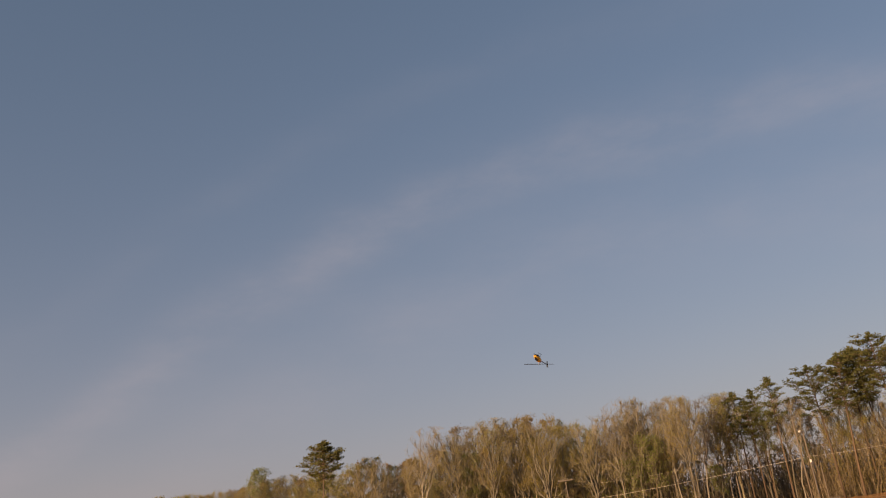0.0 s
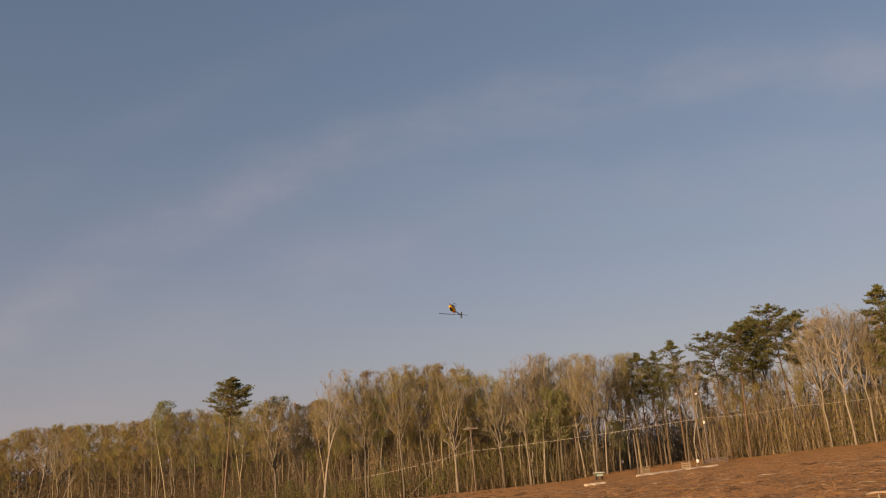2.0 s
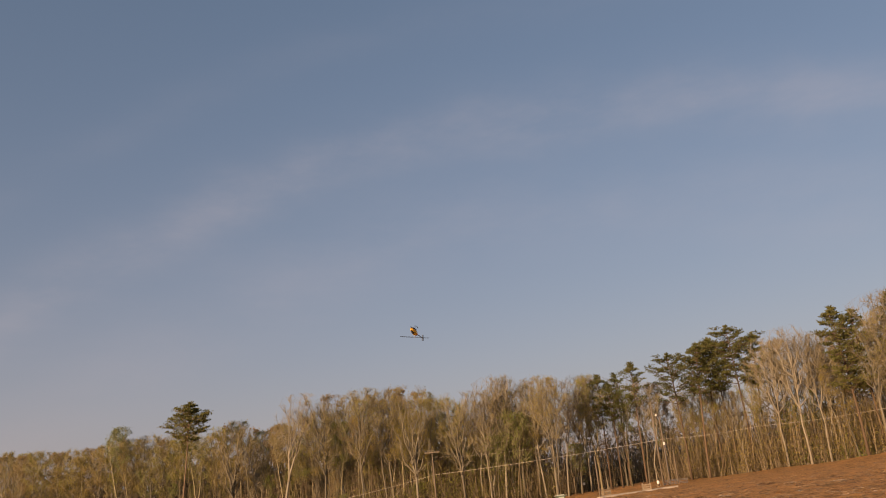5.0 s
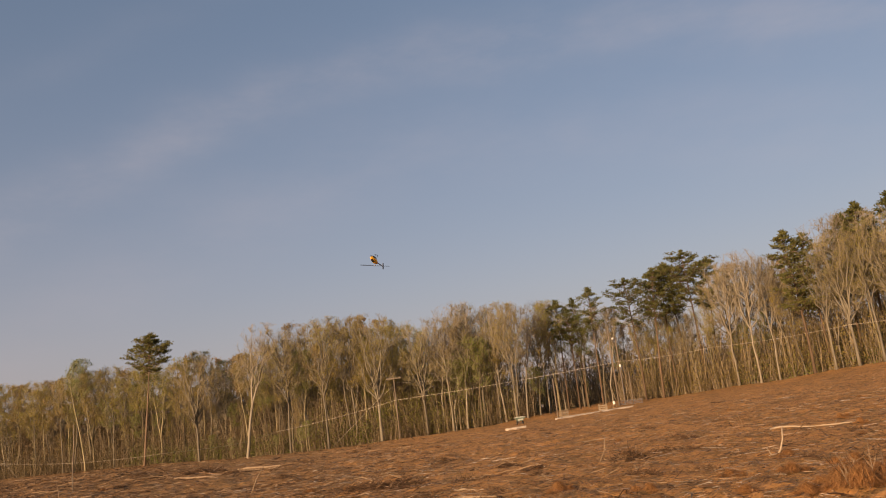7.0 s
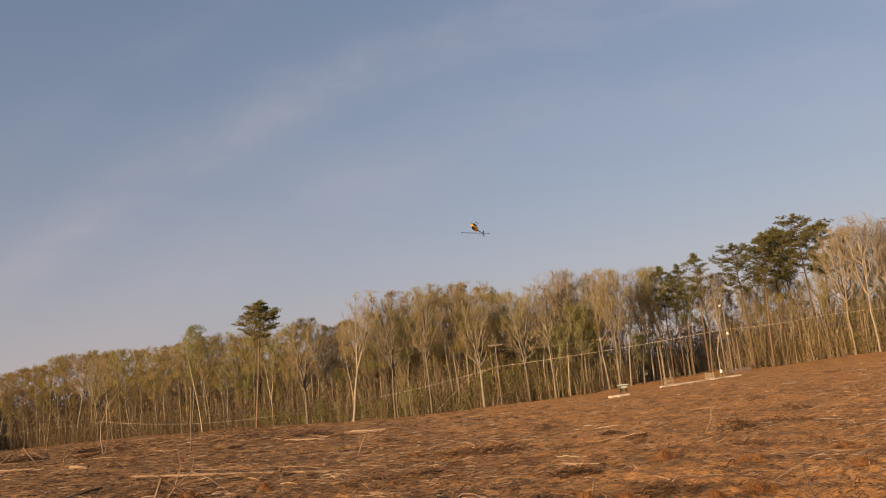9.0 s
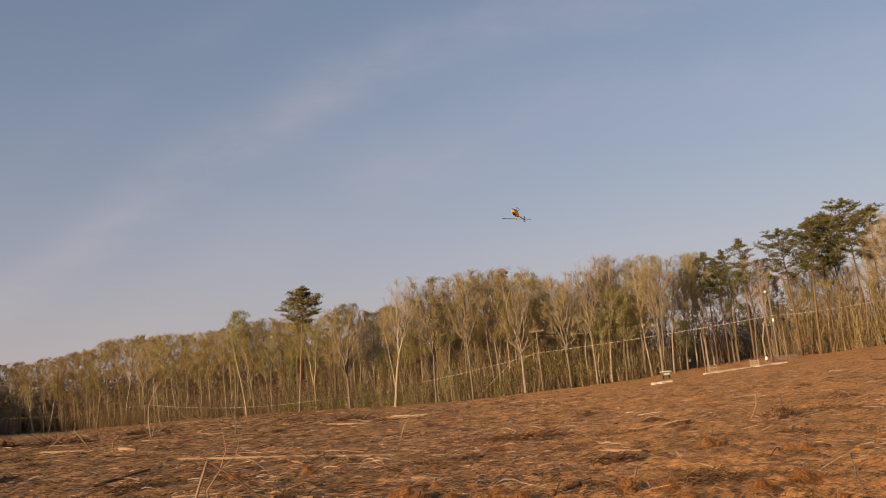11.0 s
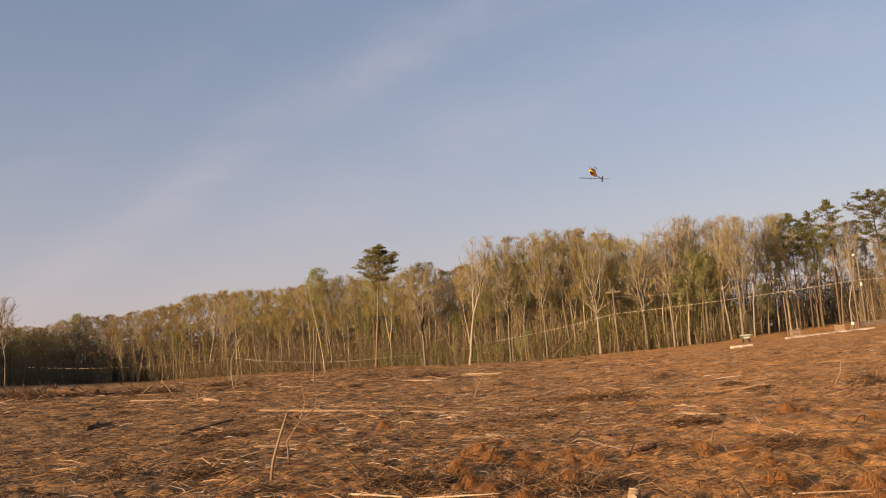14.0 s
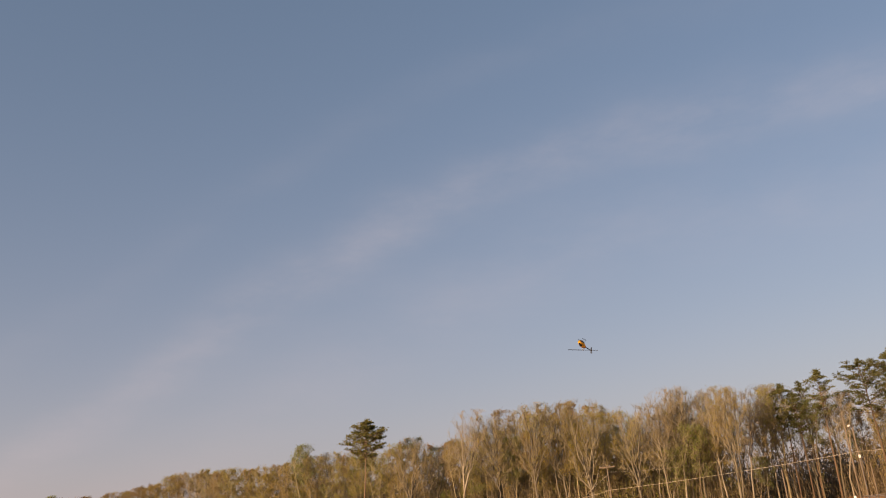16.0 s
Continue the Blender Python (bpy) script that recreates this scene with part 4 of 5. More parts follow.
def gate(az, d):
    ob = thing("metal_gate", "grey tubular metal gate lying tilted beside the pole", "gate", m=Matrix.Translation(at(az, d)) @ Matrix.Rotation(-0.3, 4, "Z") @ Matrix.Rotation(radians(-52), 4, "X"))
    for x in (-1.6, 0.0, 1.6):
        a = Acc()
        a.tube([Vector((x, 0, -0.05)), Vector((x, 0, 1.15))], [0.04, 0.04], 6)
        part("upright", a, M_STEEL, ob)
    for z in (0.25, 0.55, 0.85, 1.12):
        a = Acc()
        a.tube([Vector((-1.62, 0.01, z)), Vector((1.62, 0.01, z))], [0.035, 0.035], 6)
        part("rail", a, M_STEEL, ob)
    a = Acc()
    a.tube([Vector((-1.6, -0.04, 0.2)), Vector((0, -0.04, 1.12))], [0.03, 0.03], 6)
    part("brace", a, M_STEEL, ob)


gate(17.6, 129.5)


def mail_stand(az, d):
    ob = thing("feeder_box", "small grey feeder box on a dark post inside the wood", "feeder", m=Matrix.Translation(at(az, d)))
    a = Acc()
    a.tube([Vector((0, 0, -0.1)), Vector((0, 0, 1.2))], [0.06, 0.05], 6)
    part("post", a, M_DARKLOG, ob)
    a = Acc()
    a.box((-0.2, -0.2, 1.2), (0.2, 0.2, 1.65))
    part("box", a, M_STEEL, ob)
    a = Acc()
    a.tube([Vector((-0.3, 0, 1.66)), Vector((0, 0, 1.85)), Vector((0.3, 0, 1.66))], [0.03, 0.22, 0.03], 4)
    part("lid", a, M_BLACK, ob)


mail_stand(12.0, 147)


# ---------- slash and litter over the cleared field ----------
M_CRUMB = material("bark_shreds", [(0.05, (0.052, 0.027, 0.014)), (0.35, (0.209, 0.106, 0.039)), (0.7, (0.348, 0.174, 0.060)), (0.97, (0.435, 0.292, 0.139))], scale=3.0, bump=0, by="island", island=0.8, space="World")


M_GREY = material("bleached_twigs", [(0.05, (0.052, 0.038, 0.032)), (0.45, (0.139, 0.104, 0.083)), (0.8, (0.252, 0.205, 0.161)), (1, (0.480, 0.430, 0.370))], scale=3.0, bump=0, by="island", island=1.1, space="World")


def scatter(name, n, lo, hi, length, girth, mat, label, seed, tilt=0.12, chips=False, simple=False, az=(-45, 43), slim=1.0, curl=0.11):
    """Curved sticks (three-sided) or chips lying over the field, joined in one mesh."""
    g = np.random.RandomState(seed)
    b = np.radians(g.uniform(*az, n))
    r = np.where(g.rand(n) < 0.75, lo * (hi / lo) ** g.rand(n), np.sqrt(g.rand(n)) * (hi * 0.6 - lo) + lo)
    patch = 0.5 + 0.5 * smooth_noise(r * np.sin(b) / 3.1, r * np.cos(b) / 3.1, seed)
    keep = g.rand(n) < (0.35 + 0.9 * patch) * np.where((b > 0.08) & (r > 11), 0.6, 1.0)
    b, r = b[keep], r[keep]
    n = len(r)
    x, y = r * np.sin(b), r * np.cos(b)
    z = land(x, y) + clods(x, y)
    grow = np.clip(r / 11, 0.7, 8) ** (0.3 if chips else 0.42)
    ln = length * np.clip(np.exp(g.normal(-0.1, 0.5 if chips else 0.7, n)), 0, 1.9 if chips else 3.6) * (grow if chips else grow ** 0.8)
    th = girth * np.exp(g.normal(-0.12, 0.4, n)) * grow ** (1.0 if chips else 0.85)
    turn = g.uniform(0, 2 * np.pi, n)
    up = g.normal(0.02, tilt, n) * np.clip(14 / r, 0.4, 1)
    up = np.where(g.rand(n) < 0.008, np.abs(g.normal(0.3, 0.3, n)), up)
    d = np.stack([np.cos(turn) * np.cos(up), np.sin(turn) * np.cos(up), np.sin(up)], 1)
    side = np.stack([-np.sin(turn), np.cos(turn), g.normal(0, 0.25, n)], 1)
    side /= np.linalg.norm(side, axis=1)[:, None]
    top = np.cross(d, side)
    c = np.stack([x, y, z + th * 0.6 + np.abs(np.sin(up)) * ln * 0.45 + 0.01], 1)
    h = d * (ln / 2)[:, None]
    if chips:
        w = side * (ln * slim * g.uniform(0.25, 0.6, n))[:, None]
        bend = top * (ln * g.normal(0, 0.12, n))[:, None]
        v = np.stack([c - h, c + w * 0.7 + bend, c + h, c - w + bend * 0.5], 1).reshape(-1, 3)
        f = np.arange(4 * n).reshape(n, 4)
    else:
        rings = []
        bow, kink = g.normal(0, curl, n) * ln, g.normal(0, curl * 0.5, n) * ln
        lift = np.abs(g.normal(0, curl * 0.5, n)) * ln
        stops = ((-1.0, 0.0, 1.0), (1.0, 0.0, 0.6)) if simple else ((-1.0, 0.0, 0.9), (-0.3, 0.9, 1.0), (0.35, 0.8, 0.75), (1.0, 0.0, 0.4))
        for k, (t, arch, s) in enumerate(stops):
            base = c + h * t + side * (bow * arch + kink * (0 if k % 2 else arch))[:, None] + np.array((0, 0, 1.0)) * (lift * arch)[:, None]
            for q in range(3):
                q = 2 * np.pi * q / 3
                rings.append(base + (side * np.cos(q) + top * np.sin(q)) * (th * s)[:, None])
        v = np.stack(rings, 1).reshape(-1, 3)
        o = (np.arange(n) * 3 * len(stops))[:, None]
        f = np.concatenate([o + 3 * k + np.array(q) for k in range(len(stops) - 1) for q in ((0, 1, 4, 3), (1, 2, 5, 4), (2, 0, 3, 5))], 0)
    me = bpy.data.meshes.new(name)
    me.from_pydata(v.tolist(), [], f.tolist())
    me.materials.append(mat)
    me.update()
    return tagged(new(name, me), label, "debris", kind="stuff")


SHREDS = "fine shreds of bark, straw and splintered wood"
STICKS = "bleached and brown broken sticks strewn over the soil"
TANGLE = "denser tangle of curled twigs and broken branches"
CHIPS = "bark chips, dead leaves and crumbled wood"
scatter("bark_shreds", 115000, 6.0, 150, 0.042, 0.012, M_CRUMB, SHREDS, 70, tilt=0.3, chips=True, slim=0.22)
scatter("bark_shreds", 75000, 7.0, 20, 0.036, 0.01, M_CRUMB, SHREDS, 72, tilt=0.35, chips=True, slim=0.25)
scatter("bark_shreds", 60000, 20, 135, 0.040, 0.012, M_CRUMB, SHREDS, 75, tilt=0.4, chips=True, slim=0.3)
scatter("fine_twigs", 13500, 6.5, 22, 0.10, 0.0022, M_SLASH, "fine curled twigs and rootlets on the soil", 77, tilt=0.2, curl=0.3)
scatter("fine_twigs", 6500, 6.5, 24, 0.10, 0.0024, M_DRY, "fine curled straw and rootlets on the soil", 78, tilt=0.25, curl=0.35)
scatter("slash_sticks", 22000, 14, 135, 0.13, 0.0042, M_SLASH, STICKS, 61, tilt=0.22, simple=True)
scatter("slash_sticks", 9000, 5.5, 22, 0.13, 0.0036, M_SLASH, STICKS, 79, tilt=0.15)
scatter("slash_sticks", 14000, 18, 110, 0.11, 0.0046, M_SLASH, STICKS, 73, tilt=0.3, simple=True, az=(0, 43))
scatter("slash_sticks", 15000, 7, 60, 0.13, 0.0036, M_GREY, "bleached grey twigs in a thick mat", 74, tilt=0.14, az=(-44, 2))
scatter("slash_branches", 1300, 9, 135, 0.42, 0.0045, M_SLASH, "longer broken branches strewn over the soil", 62, tilt=0.06, curl=0.08)
scatter("slash_branches", 7000, 14, 115, 0.26, 0.0045, M_SLASH, "curved broken branches strewn over the slope", 81, tilt=0.1, az=(-12, 40), curl=0.15)
scatter("slash_branches", 3500, 14, 115, 0.24, 0.004, M_GREY, "bleached curved twigs strewn over the slope", 82, tilt=0.1, az=(-20, 40), curl=0.15)
scatter("slash_tangle", 7000, 7.5, 45, 0.19, 0.0042, M_SLASH, TANGLE, 65, tilt=0.2, az=(-42, 0), curl=0.16)
scatter("slash_tangle", 2200, 8, 14, 0.17, 0.0036, M_SLASH, TANGLE, 67, tilt=0.2, az=(-8, 16), curl=0.3)
scatter("slash_tangle", 7000, 24, 85, 0.20, 0.005, M_SLASH, TANGLE, 71, tilt=0.12, az=(-40, 3))
scatter("slash_tangle", 5500, 13, 75, 0.27, 0.0055, M_SLASH, TANGLE, 83, tilt=0.12, az=(-42, -2), curl=0.07)
scatter("dark_sticks", 3000, 11, 80, 0.26, 0.008, M_DARKLOG, "dark rotten sticks and torn bark in the slash", 84, tilt=0.1, az=(-42, 6), curl=0.08)
scatter("dark_sticks", 2200, 11, 80, 0.2, 0.006, M_DARKLOG, "dark rotten sticks and torn bark in the slash", 85, tilt=0.1, az=(6, 40), curl=0.1)
scatter("ridge_slash", 6000, 48, 140, 0.42, 0.009, M_SLASH, "far weathered slash along the ridge", 86, tilt=0.22, simple=True, az=(-46, -10))
scatter("ridge_slash", 5000, 95, 230, 0.42, 0.011, M_SLASH, "far weathered slash along the ridge", 88, tilt=0.3, simple=True, az=(-36, -12))
scatter("ridge_slash", 6500, 60, 290, 0.36, 0.012, M_SLASH, "far weathered slash along the ridge", 66, tilt=0.15, simple=True, az=(-46, 6))
scatter("bark_litter", 55000, 5.0, 130, 0.032, 0.01, M_LITTER, CHIPS, 63, tilt=0.3, chips=True, slim=0.7)
scatter("bark_litter", 30000, 18, 130, 0.04, 0.012, M_LITTER, CHIPS, 76, tilt=0.4, chips=True, slim=0.45)
scatter("slash_sticks", 5000, 1.5, 60, 0.2, 0.005, M_SLASH, STICKS, 68, simple=True, az=(44, 314))
scatter("bark_litter", 6000, 1.5, 60, 0.07, 0.01, M_LITTER, CHIPS, 69, tilt=0.25, chips=True, az=(44, 314))
scatter("dark_litter", 16000, 6, 60, 0.06, 0.012, M_DARKLOG, "dark scraps of bark and wood", 80, tilt=0.35, chips=True, slim=0.6)
scatter("slash_sticks", 11000, 13, 85, 0.15, 0.0038, M_GREY, "bleached grey twigs strewn over the slope", 89, tilt=0.14, simple=True, az=(-2, 40))
scatter("wood_chips", 9000, 28, 130, 0.05, 0.012, M_GREY, "bleached scraps of bark and wood over the slope", 87, tilt=0.45, chips=True, slim=0.5, az=(-6, 40))
scatter("wood_chips", 900, 5.5, 70, 0.024, 0.01, M_CUT, "pale splinters and fresh wood chips", 64, tilt=0.3, chips=True)


def soil(x, y):
    """The ground with its clods."""
    return float(land(x, y) + clods(x, y))


def log(name, x0, y0, x1, y1, r0, r1, mat, label, lift=0.0, lift2=0.0, bendy=0.02, seed=1, stubs=3, cut=True):
    """A felled trunk or pole lying from one place to the other."""
    rnd = random.Random(seed)
    p = Vector((x0, y0, soil(x0, y0) + r0 * 0.8 + 0.015 + lift))
    q = Vector((x1, y1, soil(x1, y1) + r1 * 0.8 + 0.015 + lift2))
    ob = thing(name, label, "log", m=Matrix.Translation(p))
    k = 9
    span = q - p
    side = span.cross(Vector((0, 0, 1))).normalized()
    pts = []
    for i in range(k + 1):
        t = i / k
        w = rnd.gauss(0, bendy) * span.length * 0.3 if 0 < i < k else 0
        c = p.lerp(q, t) + side * w
        if not (lift or lift2):
            c.z = max(soil(c.x, c.y), c.z - 0.06) + (r0 + (r1 - r0) * t) * 0.8 + 0.015
        pts.append(c - p + Vector((0, 0, rnd.gauss(0, 0.1) * r0)))
    a = Acc()
    a.tube(pts, [(r0 + (r1 - r0) * i / k) * rnd.uniform(0.86, 1.14) for i in range(k + 1)], 9)
    for v in a.v:
        v += Vector((rnd.gauss(0, 1), rnd.gauss(0, 1), rnd.gauss(0, 1))) * r0 * 0.08
    part("stem", a, mat, ob, smooth=True)
    for _ in range(stubs):
        i = rnd.randint(1, k - 1)
        g = Vector((rnd.gauss(0, 0.6), rnd.gauss(0, 0.6), abs(rnd.gauss(0.5, 0.4)))) + span.normalized() * 0.5
        b = Acc()
        tw = bent(pts[i], g, rnd.uniform(2.5, 7) * r0, 2, rnd, 0.15)
        b.tube(tw, [r0 * 0.35, r0 * 0.28, r0 * 0.15], 5)
        part("branch_stub", b, mat, ob)
    if cut:
        b = Acc()
        d = (pts[0] - pts[1]).normalized()
        b.tube([pts[0] - d * 0.02, pts[0] + d * 0.012], [r0 * 0.93, r0 * 0.9], 9)
        part("cut_end", b, M_CUT, ob, "pale sawn end")
    return ob


log("felled_log", -12.3, 32.7, -2.8, 26.1, 0.06, 0.04, M_LOG, "long pale stripped log lying across the clearing", lift=-0.05, lift2=-0.05, seed=3, bendy=0.003)
log("felled_pole", -7.9, 31.9, -2.4, 26.8, 0.022, 0.015, M_LOG, "thin pale pole lying beside the long log", seed=4, bendy=0.004)
log("fallen_pole", -6.95, 18.0, -5.0, 17.88, 0.02, 0.018, M_LOG, "pale bent pole lying on the slash", lift=0.06, lift2=0.06, bendy=0.006, seed=5)
log("fallen_pole", -5.0, 17.9, -3.6, 16.0, 0.03, 0.02, M_LOG, "short grey broken pole", seed=6)
log("bleached_stick", -2.95, 10.75, -2.2, 10.34, 0.015, 0.013, M_CUT, "bleached crooked branch on the ground", lift=0.1, lift2=0.09, seed=7, bendy=0.03)
log("bleached_stick", -2.05, 10.27, -1.0, 10.0, 0.013, 0.008, M_CUT, "bleached crooked branch on the ground", lift=0.05, lift2=0.05, seed=8, bendy=0.03)
log("split_log", -2.44, 18.02, -1.98, 17.75, 0.036, 0.024, M_LOG, "split pale log with torn bark", lift=-0.02, lift2=-0.02, bendy=0.003, seed=9, stubs=1)
log("split_log", -1.92, 17.46, -1.19, 16.98, 0.04, 0.025, M_LOG, "split pale log with torn bark", lift=-0.02, lift2=-0.02, bendy=0.003, seed=10, stubs=1)
log("dark_log", 0.51, 12.79, 0.98, 13.2, 0.05, 0.042, M_DARKLOG, "short dark barky log end on the soil", lift=0.0, lift2=0.02, bendy=0.006, seed=11, stubs=1, cut=False)
log("fallen_log", -11.35, 23.7, -11.75, 28.6, 0.045, 0.03, M_DARKLOG, "dark fallen log half sunk in slash", lift=0.04, lift2=0.04, seed=12, cut=False)
log("fallen_log", -17.15, 28.7, -19.4, 34.0, 0.09, 0.05, M_DARKLOG, "dark fallen log half sunk in slash", seed=13, cut=False)
log("pale_slab", 0.52, 8.2, 0.74, 8.3, 0.045, 0.03, M_CUT, "torn pale slab of wood lying on the soil", seed=14, stubs=0)
# dark stem added to stand in for the broad shadow beside the slab
log("fallen_log", 1.04, 8.47, 1.95, 8.23, 0.05, 0.035, M_DARKLOG, "dark stem set in place of the shadow beside a torn slab", seed=15, cut=False)
log("bleached_stick", -0.31, 8.81, 0.05, 8.72, 0.014, 0.01, M_CUT, "bleached straight stick on the ground", seed=16, stubs=0)
log("long_stick", 1.9, 8.9, 3.9, 8.3, 0.008, 0.004, M_LOG, "long thin branch lying over dry clumps", lift=0.10, lift2=0.12, bendy=0.03, seed=17)
log("long_stick", 4.3, 11.6, 3.6, 9.6, 0.010, 0.006, M_LOG, "long thin branch lying over dry clumps", lift=0.3, lift2=0.1, seed=18)
log("pale_pole", 8.95, 39.3, 12.8, 39.8, 0.034, 0.022, M_LOG, "pale pole lying on the open slope", lift=-0.03, lift2=-0.03, seed=19)
log("bent_stick", 2.25, 22.8, 2.72, 21.1, 0.022, 0.014, M_CUT, "thin bleached stick lying on the soil", seed=20, stubs=1)
log("pale_pole", 13.5, 28.2, 15.5, 25.7, 0.03, 0.02, M_CUT, "pale pole lying on the open slope", seed=21)
log("pale_log", -9.0, 70.5, -6.0, 68.5, 0.10, 0.07, M_LOG, "pale log lying among far slash", seed=22, stubs=0)
log("pale_log", -12.5, 62.0, -9.0, 59.5, 0.08, 0.06, M_LOG, "pale log lying among far slash", seed=23, stubs=0)
log("pale_log", -22.8, 51.2, -21.4, 50.2, 0.11, 0.10, M_LOG, "short thick pale log on the ridge", seed=24, stubs=0)
log("pale_log", -34.0, 63.0, -29.0, 60.0, 0.08, 0.06, M_LOG, "pale log lying on the ridge", seed=25, stubs=0)
log("fallen_log", -67.5, 104.5, -56.0, 96.0, 0.42, 0.3, M_DARKLOG, "thick dark log lying on the ridge", seed=26, cut=False)
log("fallen_log", -0.4, 24.6, 2.0, 25.7, 0.04, 0.028, M_DARKLOG, "dark fallen stem half sunk in slash", seed=28, cut=False)
log("fallen_log", -7.6, 13.0, -5.9, 11.2, 0.03, 0.018, M_DARKLOG, "dark curved stem lying in slash", seed=29, bendy=0.04, cut=False)
log("fallen_log", -6.0, 10.6, -4.2, 10.9, 0.026, 0.016, M_DARKLOG, "dark stem lying in slash", seed=30, cut=False)


def cut_stump(x, y, r, h, label, seed):
    rnd = random.Random(seed)
    ob = thing("cut_stump", label, "stump", "cut stumps", m=Matrix.Translation((x, y, float(land(x, y) + clods(x, y)))))
    a = Acc()
    lean = Vector((rnd.gauss(0, 0.15), rnd.gauss(0, 0.1), 1))
    pts = [Vector((0, 0, -0.08)), lean * h * 0.3, lean * h * 0.7, lean * h]
    a.tube(pts, [r * 1.35, r * 1.1, r, r * 0.95], 11)
    part("bole", a, M_LOG, ob, smooth=True)
    a = Acc()
    a.tube([lean * h * 0.99, lean * (h + 0.012)], [r * 0.93, r * 0.9], 11)
    part("cut_face", a, M_CUT, ob, "pale sawn face")
    a = Acc()
    s = Vector((-r * 0.2, -r * 0.9, h * 0.35))
    a.tube([s, s + Vector((0, -0.03, 0.0))], [r * 0.8, r * 0.75], 9)
    part("cut_face", a, M_CUT, ob, "pale sawn face")
    for _ in range(4):
        g = rnd.uniform(0, 6.28)
        a = Acc()
        a.tube([Vector((0, 0, 0.03)), Vector((math.cos(g) * r * 1.6, math.sin(g) * r * 1.6, 0.0)), Vector((math.cos(g) * r * 2.6, math.sin(g) * r * 2.6, -0.05))], [r * 0.4, r * 0.3, r * 0.12], 5)
        part("root", a, M_DARKLOG, ob)


cut_stump(0.43, 9.55, 0.065, 0.115, "small stump with two pale sawn faces", 1)


def pile(seed, count, reach, tall, thick, mat, label, name="brush_pile"):
    """A tangle of broken branches."""
    rnd = random.Random(seed)
    ob = thing(name, label, "brush pile", "brush piles")
    a, c = Acc(), Acc()
    for i in range(count):
        g, d = rnd.uniform(0, 6.28), reach * rnd.random() ** 0.7
        p = Vector((math.cos(g) * d, math.sin(g) * d * 0.7, tall * rnd.random() * (1 - d / reach * 0.7)))
        w = Vector((rnd.gauss(0, 1), rnd.gauss(0, 1), rnd.gauss(0.1, 0.35)))
        pts = bent(p - w.normalized() * reach * 0.2, w, reach * rnd.uniform(0.3, 0.9), 3, rnd, 0.2)
        r = thick * rnd.uniform(0.4, 1.3)
        (a if i % 4 else c).tube(pts, [r, r * 0.85, r * 0.65, r * 0.3], 4, cap=False)
    tagged(part("branch_tangle", a, mat, ob), kind="stuff")
    tagged(part("bleached_tangle", c, M_SLASH, ob), kind="stuff")
    return ob


def lay(ob, x, y, turn=0.0, size=1.0, copy=True):
    m = Matrix.Translation((x, y, float(land(x, y) + clods(x, y)) - 0.02)) @ Matrix.Rotation(turn, 4, "Z")
    if copy:
        o = copy_thing(ob, m)
        o.scale = (size, size, size)
        return o
    ob.matrix_world = m @ Matrix.Scale(size, 4)
    return ob


grey_pile = pile(71, 110, 0.75, 0.2, 0.008, M_SLASH, "tangle of bleached broken twigs on the soil")
lay(grey_pile, -0.55, 10.9, 0.3, 1.0, False)
dark_pile = pile(72, 130, 0.5, 0.17, 0.009, M_DARKLOG, "heap of dark charred-looking branches on the soil")
lay(dark_pile, 2.75, 12.9, 0.2, 1.0, False)
root_pile = pile(73, 120, 2.6, 0.5, 0.036, M_DARKLOG, "dark heap of roots and branches on the ridge")
lay(root_pile, -52, 100, 0.0, 1.3, False)
for ob, x, y, t, s in ((grey_pile, -0.2, 10.2, 1.2, 0.9), (grey_pile, -2.3, 11.6, 2.0, 0.9), (dark_pile, -1.9, 11.6, 0.7, 0.8), (dark_pile, 1.95, 17.0, 0.4, 1.1),
                       (grey_pile, 2.75, 9.2, 0.5, 0.8), (dark_pile, 3.2, 9.3, 2.5, 0.8), (dark_pile, -6.4, 14.2, 0.2, 1.3), (grey_pile, -8.2, 15.0, 0.9, 1.2),
                       (dark_pile, -4.6, 11.8, 1.5, 0.8), (grey_pile, -3.3, 12.9, 2.2, 0.7), (dark_pile, -3.0, 10.2, 0.6, 0.9), (grey_pile, 1.1, 13.6, 1.7, 0.6),
                       (root_pile, -12.5, 73, 0.3, 0.8), (root_pile, -8.5, 60, 1.3, 0.5), (root_pile, -62, 96, 1.0, 1.2), (root_pile, -45, 92, 2.0, 1.1),
                       (root_pile, -40, 97, 0.5, 1.2), (root_pile, -70, 101, 2.2, 1.4), (root_pile, -34, 88, 2.8, 0.7), (dark_pile, -9.5, 22.0, 0.8, 1.5),
                       (dark_pile, 6.0, 19.0, 2.0, 1.0), (grey_pile, 7.3, 24.0, 1.0, 1.3), (root_pile, -67, 103, 0.4, 1.7), (root_pile, -74, 108, 1.4, 1.7), (root_pile, -58, 97, 2.4, 1.5), (root_pile, -78, 113, 0.9, 1.8), (root_pile, -48, 90, 1.9, 1.3), (root_pile, -62, 93, 0.2, 1.2), (root_pile, -31, 75, 1.1, 0.8), (root_pile, -4.5, 83, 0.6, 0.5), (dark_pile, -1.0, 21.5, 1.0, 1.2), (dark_pile, -2.55, 11.6, 0.4, 1.0), (grey_pile, -2.2, 11.2, 1.4, 0.7), (dark_pile, -0.9, 10.7, 2.2, 0.9), (grey_pile, -0.85, 10.75, 0.1, 0.7), (dark_pile, 0.1, 10.5, 1.1, 0.9), (grey_pile, 0.15, 10.2, 2.0, 0.6), (dark_pile, 0.1, 28.5, 0.1, 2.0), (dark_pile, 1.0, 27.8, 0.3, 1.8)):
    lay(ob, x, y, t, s)
rnd = random.Random(17)
